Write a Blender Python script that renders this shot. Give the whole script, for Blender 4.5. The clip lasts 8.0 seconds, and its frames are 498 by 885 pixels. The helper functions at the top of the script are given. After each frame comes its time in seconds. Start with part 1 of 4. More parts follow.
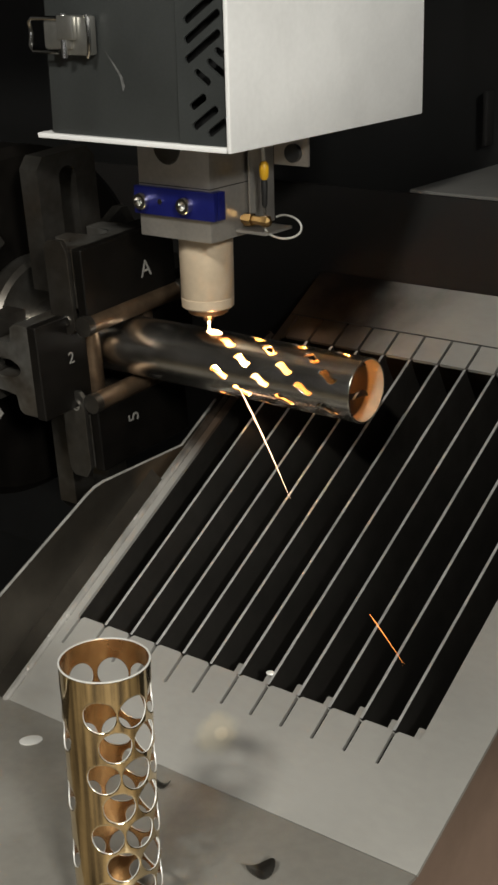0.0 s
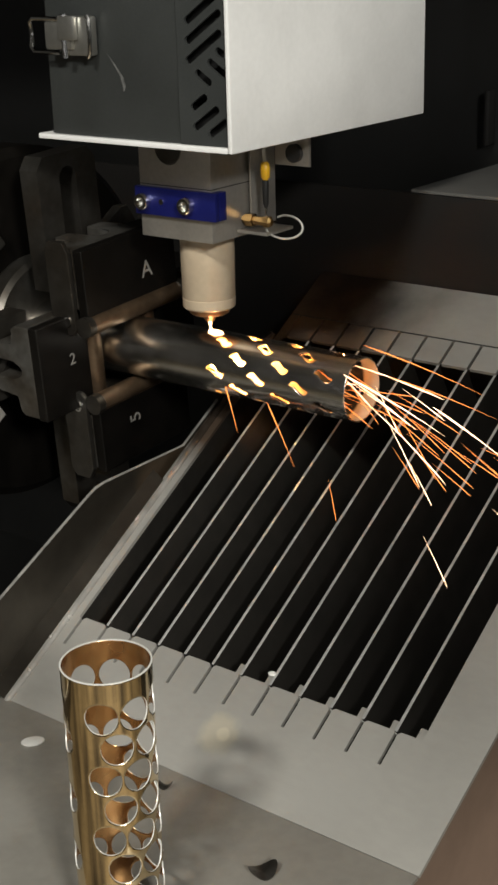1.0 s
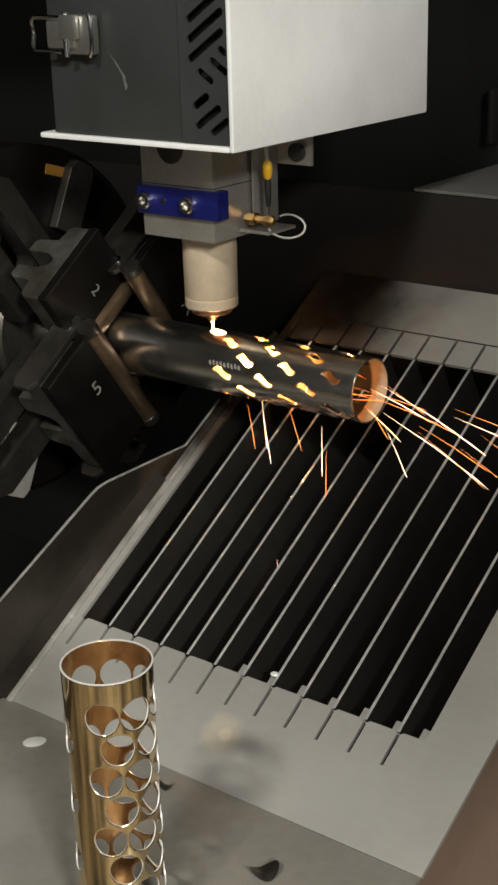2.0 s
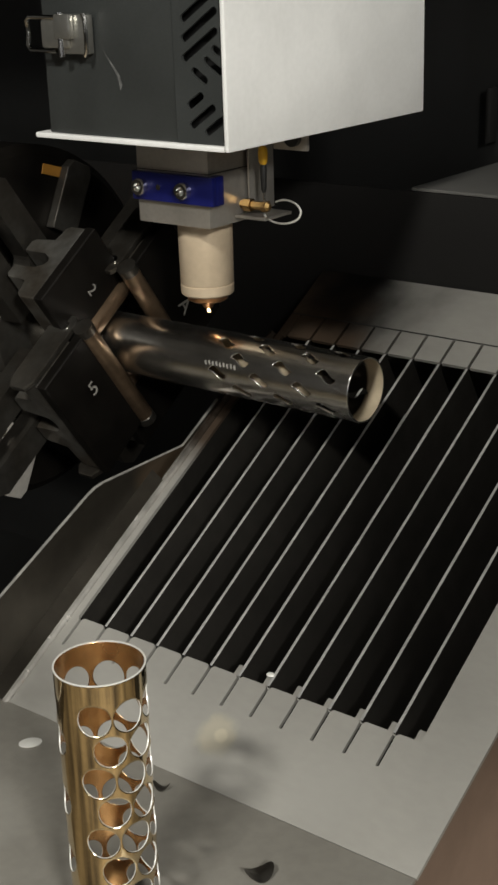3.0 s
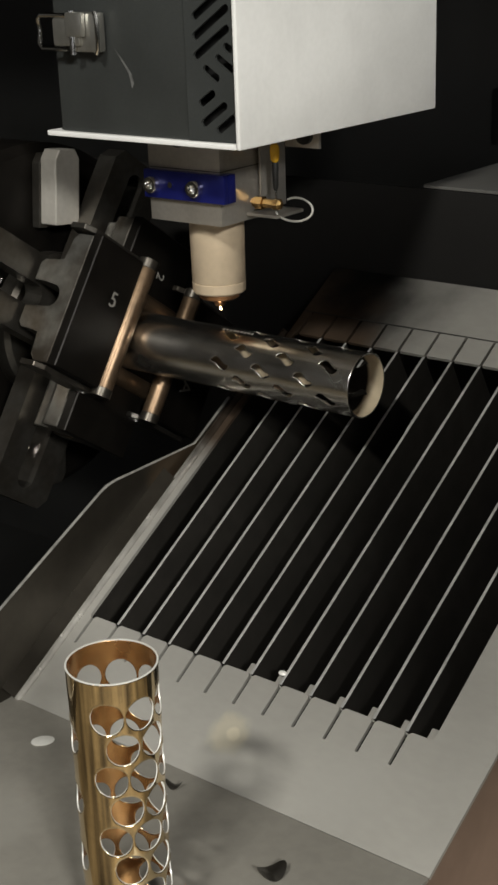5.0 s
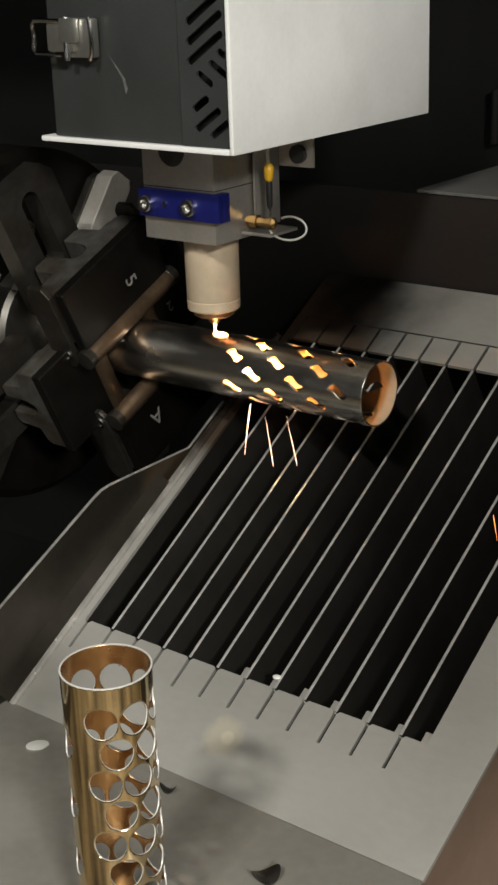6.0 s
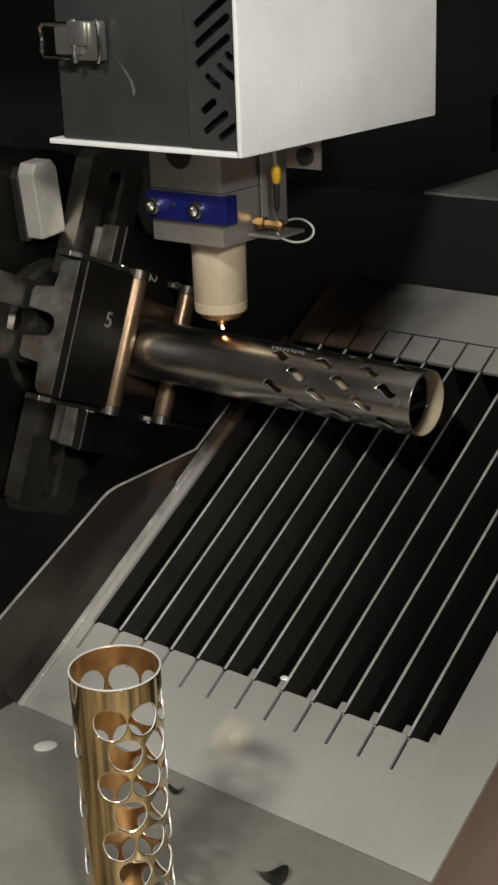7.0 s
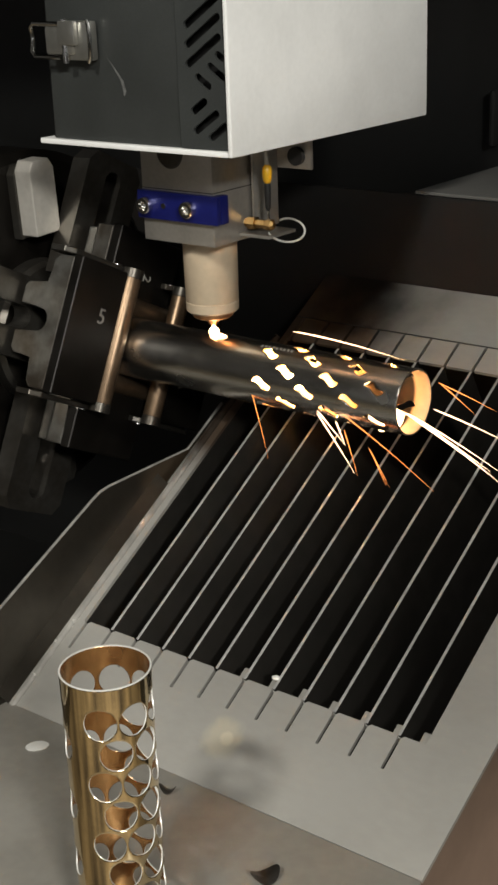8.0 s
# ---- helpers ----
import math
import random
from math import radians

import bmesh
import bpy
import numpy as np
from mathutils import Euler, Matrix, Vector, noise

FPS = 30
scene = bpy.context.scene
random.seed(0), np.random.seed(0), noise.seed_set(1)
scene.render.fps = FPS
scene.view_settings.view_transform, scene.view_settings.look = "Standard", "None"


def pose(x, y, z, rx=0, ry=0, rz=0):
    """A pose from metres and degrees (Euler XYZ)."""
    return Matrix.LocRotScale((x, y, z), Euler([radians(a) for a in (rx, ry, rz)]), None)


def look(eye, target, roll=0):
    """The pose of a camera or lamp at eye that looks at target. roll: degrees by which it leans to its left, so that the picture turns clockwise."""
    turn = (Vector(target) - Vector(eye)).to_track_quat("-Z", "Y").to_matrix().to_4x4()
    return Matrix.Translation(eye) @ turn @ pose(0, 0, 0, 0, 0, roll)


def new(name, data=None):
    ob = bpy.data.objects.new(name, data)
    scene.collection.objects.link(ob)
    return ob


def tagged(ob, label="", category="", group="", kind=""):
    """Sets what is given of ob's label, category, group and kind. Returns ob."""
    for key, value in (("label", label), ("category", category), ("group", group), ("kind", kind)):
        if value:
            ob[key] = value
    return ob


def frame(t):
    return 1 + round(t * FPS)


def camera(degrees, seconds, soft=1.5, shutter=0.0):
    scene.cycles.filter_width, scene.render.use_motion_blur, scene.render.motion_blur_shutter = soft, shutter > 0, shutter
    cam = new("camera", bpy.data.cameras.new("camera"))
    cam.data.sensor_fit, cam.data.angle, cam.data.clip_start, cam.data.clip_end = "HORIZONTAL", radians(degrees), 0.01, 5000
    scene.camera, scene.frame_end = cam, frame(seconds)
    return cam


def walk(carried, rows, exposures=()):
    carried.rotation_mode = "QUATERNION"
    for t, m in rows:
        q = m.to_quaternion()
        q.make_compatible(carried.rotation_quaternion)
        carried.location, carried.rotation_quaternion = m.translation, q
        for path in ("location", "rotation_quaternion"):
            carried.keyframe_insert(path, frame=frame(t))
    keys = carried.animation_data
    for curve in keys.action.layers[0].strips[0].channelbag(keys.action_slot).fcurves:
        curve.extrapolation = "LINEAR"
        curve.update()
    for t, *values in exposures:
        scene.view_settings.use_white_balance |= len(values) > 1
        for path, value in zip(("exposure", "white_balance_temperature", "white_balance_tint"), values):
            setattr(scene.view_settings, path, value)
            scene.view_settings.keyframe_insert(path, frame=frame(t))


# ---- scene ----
cam = camera(20.478, 8.0, soft=2.8)
EYES = [
    (0.0, 0.6782, -0.8299, 1.3206, 37.538, -20.066, 1.432),
    (0.5, 0.6778, -0.8297, 1.3211, 37.458, -20.013, 1.461),
    (1.0, 0.6777, -0.8287, 1.3217, 37.585, -20.126, 1.538),
    (1.5, 0.6772, -0.8272, 1.3206, 37.696, -20.133, 1.563),
    (3.0, 0.6816, -0.8196, 1.3202, 37.948, -20.148, 1.764),
    (3.5, 0.6827, -0.8161, 1.3215, 38.018, -20.303, 1.783),
    (4.0, 0.6816, -0.8162, 1.3205, 38.257, -20.312, 1.892),
    (4.5, 0.6801, -0.8180, 1.3195, 38.443, -20.273, 1.971),
    (6.0, 0.6825, -0.8196, 1.3219, 38.174, -20.118, 1.978),
    (6.5, 0.6831, -0.8209, 1.3212, 38.304, -20.065, 2.095),
    (7.0, 0.6822, -0.8224, 1.3227, 38.353, -20.043, 2.053),
    (7.5, 0.6820, -0.8201, 1.3226, 38.111, -20.068, 1.992),
    (8.0, 0.6843, -0.8209, 1.3236, 38.128, -20.114, 2.047),
]
walk(cam, [(t, pose(x, y, z, 90 + pitch, roll, yaw)) for t, x, y, z, yaw, pitch, roll in EYES])

# ---- light ----
world = bpy.data.worlds.new("workshop_air")
scene.world = world
world.use_nodes = True
world.node_tree.nodes["Background"].inputs[0].default_value = (0.9, 0.95, 1.0, 1)
world.node_tree.nodes["Background"].inputs[1].default_value = 0.0015
scene.view_settings.exposure = 0.0


def ceiling_lamp(name, eye, target, sx, sy, watts, colour):
    data = bpy.data.lights.new(name, "AREA")
    data.shape, data.size, data.size_y, data.energy, data.color = "RECTANGLE", sx, sy, watts, colour
    ob = new(name, data)
    ob.matrix_world = look(eye, target)
    return ob


ceiling_lamp("unseen_lamp", (0.80, -2.55, 3.2), (0.1, -0.1, 0.95), 0.42, 0.16, 70, (1.0, 0.975, 0.89))
# second lamp, unseen, added to brighten the cover's white side
ceiling_lamp("unseen_lamp", (2.5, -1.9, 2.35), (0.1, 0.0, 1.1), 0.4, 0.3, 84, (1.0, 0.98, 0.91))

# ---- materials ----


def material(name, colour, rough=0.5, metal=0.0, grain=60.0, vary=0.15, bump=0.05, second=None, patch=6.0, stretch=(1, 1, 1), rvary=0.12, spec=0.5):
    m = bpy.data.materials.new(name)
    m.use_nodes = True
    nt = m.node_tree
    b = nt.nodes["Principled BSDF"]
    co = nt.nodes.new("ShaderNodeTexCoord")
    mp = nt.nodes.new("ShaderNodeMapping")
    mp.inputs["Scale"].default_value = stretch
    nt.links.new(co.outputs["Object"], mp.inputs[0])
    fine, wide = nt.nodes.new("ShaderNodeTexNoise"), nt.nodes.new("ShaderNodeTexNoise")
    fine.inputs["Scale"].default_value, fine.inputs["Detail"].default_value = grain, 5
    wide.inputs["Scale"].default_value, wide.inputs["Detail"].default_value = patch, 4
    nt.links.new(mp.outputs[0], fine.inputs[0])
    nt.links.new(co.outputs["Object"], wide.inputs[0])
    low = second or tuple(c * (1 - 2 * vary) for c in colour)
    r1 = nt.nodes.new("ShaderNodeValToRGB")
    r1.color_ramp.elements[0].position, r1.color_ramp.elements[1].position = 0.35, 0.65
    r1.color_ramp.elements[0].color, r1.color_ramp.elements[1].color = (*low, 1), (*colour, 1)
    nt.links.new(wide.outputs[0], r1.inputs[0])
    mix = nt.nodes.new("ShaderNodeMix")
    mix.data_type, mix.blend_type = "RGBA", "MULTIPLY"
    mix.inputs[0].default_value = 1.0
    r2 = nt.nodes.new("ShaderNodeMapRange")
    r2.inputs[1].default_value, r2.inputs[2].default_value = 0.3, 0.7
    r2.inputs[3].default_value, r2.inputs[4].default_value = 1 - vary, 1 + vary * 0.3
    nt.links.new(fine.outputs[0], r2.inputs[0])
    nt.links.new(r1.outputs[0], mix.inputs[6])
    nt.links.new(r2.outputs[0], mix.inputs[7])
    nt.links.new(mix.outputs[2], b.inputs["Base Color"])
    r3 = nt.nodes.new("ShaderNodeMapRange")
    r3.inputs[3].default_value, r3.inputs[4].default_value = max(rough - rvary, 0.03), min(rough + rvary, 1)
    nt.links.new(wide.outputs[0], r3.inputs[0])
    nt.links.new(r3.outputs[0], b.inputs["Roughness"])
    b.inputs["Metallic"].default_value = metal
    b.inputs["Specular IOR Level"].default_value = spec
    if bump:
        bp = nt.nodes.new("ShaderNodeBump")
        bp.inputs["Strength"].default_value, bp.inputs["Distance"].default_value = bump, 0.001
        nt.links.new(fine.outputs[0], bp.inputs["Height"])
        nt.links.new(bp.outputs[0], b.inputs["Normal"])
    return m


def glowing(name, colour, strength):
    m = bpy.data.materials.new(name)
    m.use_nodes = True
    b = m.node_tree.nodes["Principled BSDF"]
    b.inputs["Base Color"].default_value = (*colour, 1)
    b.inputs["Emission Color"].default_value = (*colour, 1)
    b.inputs["Emission Strength"].default_value = strength
    return m


WHITE = material("white_enamel", (0.80, 0.80, 0.79), 0.35, 0, 220, 0.03, 0.03, patch=14, second=(0.715, 0.715, 0.705))
PANEL = material("dark_grey_powder_coat", (0.036, 0.039, 0.038), 0.42, 0, 500, 0.12, 0.06, patch=12)
BLACK = material("black_paint", (0.012, 0.012, 0.012), 0.5, 0, 200, 0.2, 0.04)
PLATE = material("brushed_zinc_sheet", (0.39, 0.378, 0.35), 0.5, 0.35, 90, 0.04, 0.02, patch=9, stretch=(1, 2, 1), spec=0.25)
LOWER = material("worn_grey_sheet", (0.335, 0.318, 0.283), 0.45, 0.35, 120, 0.08, 0.04, patch=9)
GUARD = material("sooty_sheet_steel", (0.055, 0.048, 0.038), 0.36, 0.6, 90, 0.15, 0.05, patch=14)
SLAT = material("cut_steel_edge", (0.60, 0.60, 0.585), 0.42, 0.35, 180, 0.15, 0.05, patch=25)
PIT_DARK = material("dark_pit", (0.032, 0.029, 0.025), 0.85, 0, 60, 0.2, 0.1, spec=0.15)
STEEL = material("dark_tool_steel", (0.105, 0.10, 0.09), 0.36, 0.85, 140, 0.18, 0.04, patch=26, second=(0.075, 0.066, 0.055), rvary=0.12)
BLOCK = material("worn_block_steel", (0.17, 0.165, 0.152), 0.38, 0.75, 120, 0.2, 0.05, patch=30, second=(0.09, 0.075, 0.058))
JAW = material("blued_jaw_steel", (0.010, 0.0085, 0.007), 0.45, 0.5, 90, 0.2, 0.03, patch=30, spec=0.3)
BRIGHT = material("machined_steel", (0.60, 0.57, 0.52), 0.34, 0.5, 200, 0.08, 0.02, patch=20)
ROLLER = material("bronze_roller", (0.24, 0.165, 0.105), 0.38, 0.85, 200, 0.15, 0.04, patch=40)
TUBE = material("polished_stainless", (0.72, 0.69, 0.64), 0.25, 1.0, 300, 0.08, 0.03, patch=30, stretch=(0.2, 1, 1), rvary=0.06)
BRASSY = material("gold_tinted_stainless", (0.80, 0.64, 0.40), 0.08, 1.0, 240, 0.06, 0.02, patch=30, rvary=0.03)
ALU = material("satin_aluminium", (0.55, 0.52, 0.48), 0.38, 0.8, 260, 0.08, 0.04, patch=30)
CERAMIC = material("cream_nozzle_sleeve", (0.62, 0.50, 0.36), 0.4, 0.2, 200, 0.06, 0.03, patch=40)
COPPER = material("heat_stained_copper", (0.6, 0.32, 0.16), 0.3, 0.9, 200, 0.2, 0.05, patch=80)
BLUE = material("blue_anodised", (0.010, 0.014, 0.14), 0.35, 0.3, 260, 0.1, 0.03, patch=50)
CHROME = material("chrome", (0.75, 0.74, 0.72), 0.14, 1.0, 200, 0.05, 0.02)
LATCHED = material("stainless_latch", (0.55, 0.54, 0.50), 0.34, 0.9, 200, 0.1, 0.04)
YELLOW = material("yellow_plug", (0.75, 0.42, 0.02), 0.4, 0, 200, 0.05, 0.02)
RUBBER = material("black_rubber", (0.015, 0.015, 0.015), 0.5, 0, 200, 0.1, 0.02)
BRASS = material("brass", (0.30, 0.19, 0.075), 0.28, 0.95, 200, 0.15, 0.04, patch=60)
WIRE = material("grey_cable", (0.55, 0.54, 0.5), 0.45, 0, 200, 0.05, 0.02)
MARK = material("white_paint_mark", (0.24, 0.23, 0.21), 0.6, 0, 300, 0.2, 0.02)
LABEL = material("orange_sticker", (0.55, 0.26, 0.04), 0.5, 0, 200, 0.1, 0.02)
# dark blotches added to streak the reflections in the sample tube
FLOOR = material("blotched_floor", (0.42, 0.34, 0.22), 0.6, 0, 30, 0.12, 0.05, patch=1.8, second=(0.04, 0.03, 0.022))
WALLM = material("workshop_plaster", (0.12, 0.115, 0.107), 0.8, 0, 30, 0.05, 0.04, patch=1)
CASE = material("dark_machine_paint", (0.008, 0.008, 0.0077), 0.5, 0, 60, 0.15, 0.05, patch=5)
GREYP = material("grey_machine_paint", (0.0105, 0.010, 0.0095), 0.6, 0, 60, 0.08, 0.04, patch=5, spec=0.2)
BORE = material("mill_finish_bore", (0.60, 0.50, 0.36), 0.6, 0.15, 120, 0.1, 0.04, patch=40, spec=0.2)
INNER = material("heat_tinted_bore", (0.68, 0.39, 0.17), 0.24, 0.95, 120, 0.1, 0.03, patch=40)
# lighter than the tray sheet, to paint the highlight along the fold
BENT = material("highlighted_bend", (0.62, 0.6, 0.56), 0.25, 0.6, 90, 0.15, 0.08, patch=40)
SCUFF = material("rubbed_paint", (0.16, 0.16, 0.155), 0.5, 0, 300, 0.3, 0.03, patch=90)
ETCH = material("etched_steel", (0.5, 0.48, 0.44), 0.6, 0.3, 300, 0.2, 0.02)
SKIRT = material("brown_paint", (0.26, 0.18, 0.135), 0.5, 0, 60, 0.1, 0.04, patch=5)
RIM = material("rim_highlight", (0.5, 0.49, 0.46), 0.35, 0.5, 120, 0.2, 0.05, patch=40)
PANE_GLOW = glowing("unseen_glow", (0.95, 0.97, 1.0), 0.8)
LEDGE = material("pale_grey_paint", (0.13, 0.128, 0.122), 0.4, 0, 60, 0.08, 0.04, patch=5)
CHIP = material("bright_cut_chip", (0.85, 0.84, 0.8), 0.3, 0.2, 200, 0.05, 0.02)


def add_stain_or_light(m, centre, reach, colour, amount, wobble=60.0):
    """Patch with an uneven edge, stain or painted light, round a place in the object's own space."""
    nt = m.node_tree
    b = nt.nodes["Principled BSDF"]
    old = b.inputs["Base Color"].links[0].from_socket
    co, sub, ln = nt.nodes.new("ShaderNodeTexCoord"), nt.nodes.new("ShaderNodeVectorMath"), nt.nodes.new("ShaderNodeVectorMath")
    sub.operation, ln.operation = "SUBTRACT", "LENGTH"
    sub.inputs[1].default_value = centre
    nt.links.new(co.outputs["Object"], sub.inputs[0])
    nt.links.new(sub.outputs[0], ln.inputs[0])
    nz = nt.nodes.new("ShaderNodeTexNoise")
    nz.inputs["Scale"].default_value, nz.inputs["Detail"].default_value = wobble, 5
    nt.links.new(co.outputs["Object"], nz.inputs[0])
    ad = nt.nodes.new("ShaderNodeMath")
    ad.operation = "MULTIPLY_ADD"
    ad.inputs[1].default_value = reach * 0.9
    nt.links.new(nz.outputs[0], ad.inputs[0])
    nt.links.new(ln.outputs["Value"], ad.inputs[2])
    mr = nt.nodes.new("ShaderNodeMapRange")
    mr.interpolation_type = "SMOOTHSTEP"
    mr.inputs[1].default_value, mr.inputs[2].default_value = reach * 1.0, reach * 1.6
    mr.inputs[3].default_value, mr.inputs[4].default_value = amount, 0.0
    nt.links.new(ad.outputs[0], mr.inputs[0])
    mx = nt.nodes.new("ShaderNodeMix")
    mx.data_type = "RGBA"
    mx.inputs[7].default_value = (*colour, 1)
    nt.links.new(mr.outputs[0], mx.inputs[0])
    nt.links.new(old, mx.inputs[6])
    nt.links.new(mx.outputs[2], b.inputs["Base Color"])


def add_bore_shade(m, near, far, end, colour):
    """Shade painted into a bore's colour, from one depth to another along the object's x axis."""
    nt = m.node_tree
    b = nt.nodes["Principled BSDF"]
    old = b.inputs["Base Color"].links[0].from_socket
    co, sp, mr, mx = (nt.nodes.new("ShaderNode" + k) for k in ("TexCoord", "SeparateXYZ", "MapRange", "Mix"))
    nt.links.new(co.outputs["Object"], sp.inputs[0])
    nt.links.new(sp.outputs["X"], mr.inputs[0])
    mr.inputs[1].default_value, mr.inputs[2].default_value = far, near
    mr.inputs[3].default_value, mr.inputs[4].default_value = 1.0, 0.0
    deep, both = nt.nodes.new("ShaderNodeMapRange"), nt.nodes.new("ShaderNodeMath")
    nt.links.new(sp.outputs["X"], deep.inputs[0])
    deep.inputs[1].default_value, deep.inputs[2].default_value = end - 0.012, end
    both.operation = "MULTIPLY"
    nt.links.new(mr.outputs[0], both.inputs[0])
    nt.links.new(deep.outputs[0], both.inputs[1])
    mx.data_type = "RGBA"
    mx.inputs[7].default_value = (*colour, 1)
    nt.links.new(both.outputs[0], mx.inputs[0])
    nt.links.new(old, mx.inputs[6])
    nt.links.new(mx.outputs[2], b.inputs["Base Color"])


# dark band paints the shade deeper inside the tube mouth
add_bore_shade(BORE, -0.0125, -0.0150, -0.055, (0.012, 0.009, 0.007))
# warm glow at the sample tube's shadow tip, painted in as two patches
add_stain_or_light(PLATE, (0.090, -0.021, 0), 0.017, (0.60, 0.54, 0.40), 0.5)
add_stain_or_light(PLATE, (0.093, -0.020, 0), 0.006, (0.68, 0.62, 0.48), 0.6, 90)
# near-black patch paints the cover's shade on the rear plate
add_stain_or_light(PLATE, (-0.105, 0.405, 0), 0.155, (0.009, 0.0085, 0.008), 1.0, 9)
# brown heat tint with painted shade up the tray's left side
add_stain_or_light(PLATE, (-0.095, 0.245, 0), 0.036, (0.06, 0.042, 0.03), 0.9, 25)
add_stain_or_light(PLATE, (-0.095, 0.300, 0), 0.120, (0.075, 0.052, 0.036), 0.9, 25)
add_stain_or_light(BENT, (-0.095, 0.300, 0), 0.125, (0.05, 0.035, 0.024), 0.97, 25)
# stains on the tray and the apron
add_stain_or_light(PLATE, (0.19, -0.03, 0), 0.03, (0.38, 0.37, 0.345), 0.5, 22)
add_stain_or_light(LOWER, (0.05, -0.34, 0.78), 0.045, (0.40, 0.385, 0.35), 0.5, 18)
# brown reflection on the guard's upper end, painted in
add_stain_or_light(GUARD, (-0.048, -0.02, 0.9), 0.04, (0.11, 0.075, 0.045), 0.6, 25)

# ---- mesh helpers ----


def mesh_of(name, bm, mat, smooth=False):
    bmesh.ops.recalc_face_normals(bm, faces=bm.faces[:])
    me = bpy.data.meshes.new(name)
    bm.to_mesh(me)
    bm.free()
    for m in (mat if isinstance(mat, (list, tuple)) else [mat]):
        me.materials.append(m)
    if smooth:
        for p in me.polygons:
            p.use_smooth = True
        me.set_sharp_from_angle(angle=radians(35))
    return me


def part(name, bm, mat, parent=None, label="", m=None, smooth=True):
    ob = new(name, mesh_of(name, bm, mat, smooth))
    if parent is not None:
        ob.parent = parent
    if m is not None:
        ob.matrix_basis = m
    if label:
        tagged(ob, label)
    return ob


def thing(name, m, label, category, group="", kind=""):
    ob = new(name)
    ob.empty_display_size = 0.02
    ob.matrix_basis = m
    return tagged(ob, label, category, group, kind)


def box(lo, hi, bevel=0.0, bm=None, seg=2):
    bm = bm or bmesh.new()
    vs = bmesh.ops.create_cube(bm, size=1.0)["verts"]
    for v in vs:
        v.co = Vector([(lo[i] + hi[i]) / 2 + v.co[i] * (hi[i] - lo[i]) for i in range(3)])
    if bevel:
        es = list({e for v in vs for e in v.link_edges})
        bmesh.ops.bevel(bm, geom=es, offset=bevel, segments=seg, affect="EDGES", profile=0.6)
    return bm


def lathe(profile, n=48, axis="Z", bm=None, at=(0, 0, 0), closed=False):
    """A turned body from (radius, height) pairs."""
    bm = bm or bmesh.new()
    rings = []
    for r, h in profile:
        ring = []
        for i in range(n):
            a = 2 * math.pi * i / n
            p = (r * math.cos(a), r * math.sin(a), h)
            if axis == "X":
                p = (h, r * math.cos(a), r * math.sin(a))
            elif axis == "Y":
                p = (r * math.cos(a), h, r * math.sin(a))
            ring.append(bm.verts.new(Vector(p) + Vector(at)))
        rings.append(ring)
    for a, b in zip(rings, rings[1:] + ([rings[0]] if closed else [])):
        for i in range(n):
            bm.faces.new((a[i], a[(i + 1) % n], b[(i + 1) % n], b[i]))
    if not closed:
        for ring in (rings[0], rings[-1]):
            bm.faces.new(ring)
    return bm


def prism(outline, lo, hi, axis="X", bevel=0.0, bm=None):
    """An outline of (a, b) pairs pushed along an axis: X: (y, z), Y: (x, z), Z: (x, y)."""
    bm = bm or bmesh.new()

    def put(a, b, h):
        return {"X": (h, a, b), "Y": (a, h, b), "Z": (a, b, h)}[axis]

    one = [bm.verts.new(put(a, b, lo)) for a, b in outline]
    two = [bm.verts.new(put(a, b, hi)) for a, b in outline]
    n = len(outline)
    fs = [bm.faces.new(one), bm.faces.new(two)]
    for i in range(n):
        fs.append(bm.faces.new((one[i], one[(i + 1) % n], two[(i + 1) % n], two[i])))
    if bevel:
        es = list({e for f in fs for e in f.edges})
        bmesh.ops.bevel(bm, geom=es, offset=bevel, segments=2, affect="EDGES", profile=0.6)
    return bm


def rod(points, r, n=10, bm=None):
    """A round wire along points."""
    bm = bm or bmesh.new()
    pts = [Vector(p) for p in points]
    rings = []
    for i, p in enumerate(pts):
        d = (pts[min(i + 1, len(pts) - 1)] - pts[max(i - 1, 0)]).normalized()
        u = d.orthogonal().normalized() if i == 0 else (u - d * u.dot(d)).normalized()
        w = d.cross(u)
        rings.append([bm.verts.new(p + r * (math.cos(2 * math.pi * k / n) * u + math.sin(2 * math.pi * k / n) * w)) for k in range(n)])
    for a, b in zip(rings, rings[1:]):
        for k in range(n):
            bm.faces.new((a[k], a[(k + 1) % n], b[(k + 1) % n], b[k]))
    bm.faces.new(rings[0])
    bm.faces.new(rings[-1])
    return bm


def plate_with_holes(outer, holes, thick, bm=None):
    """A flat sheet in the xy plane, top at z = 0, with openings right through it."""
    bm = bm or bmesh.new()
    loops = []
    edges = []
    for loop in [outer] + holes:
        vs = [bm.verts.new((a, b, 0)) for a, b in loop]
        loops.append(vs)
        for i in range(len(vs)):
            edges.append(bm.edges.new((vs[i], vs[(i + 1) % len(vs)])))
    bmesh.ops.triangle_fill(bm, use_beauty=True, edges=edges, normal=(0, 0, 1))
    res = bmesh.ops.extrude_face_region(bm, geom=bm.faces[:])
    for v in [g for g in res["geom"] if isinstance(g, bmesh.types.BMVert)]:
        v.co.z -= thick
    return bm

# ---- the setting ----
TRAY = pose(0.052, -0.1715, 0.8113, 30.667)
PITCH, SLOT_END = 0.0262, 0.3717
AXIS_Z = 1.0


def slab(name, lo, hi, mat, kind="structure", bevel=0.0):
    return tagged(part(name, box(lo, hi, bevel), mat, smooth=bevel > 0), kind=kind)


slab("floor", (-4, -4, -0.1), (4, 3, 0.0), FLOOR)
slab("wall_north", (-4, 3.0, 0), (4, 3.1, 3.6), WALLM)
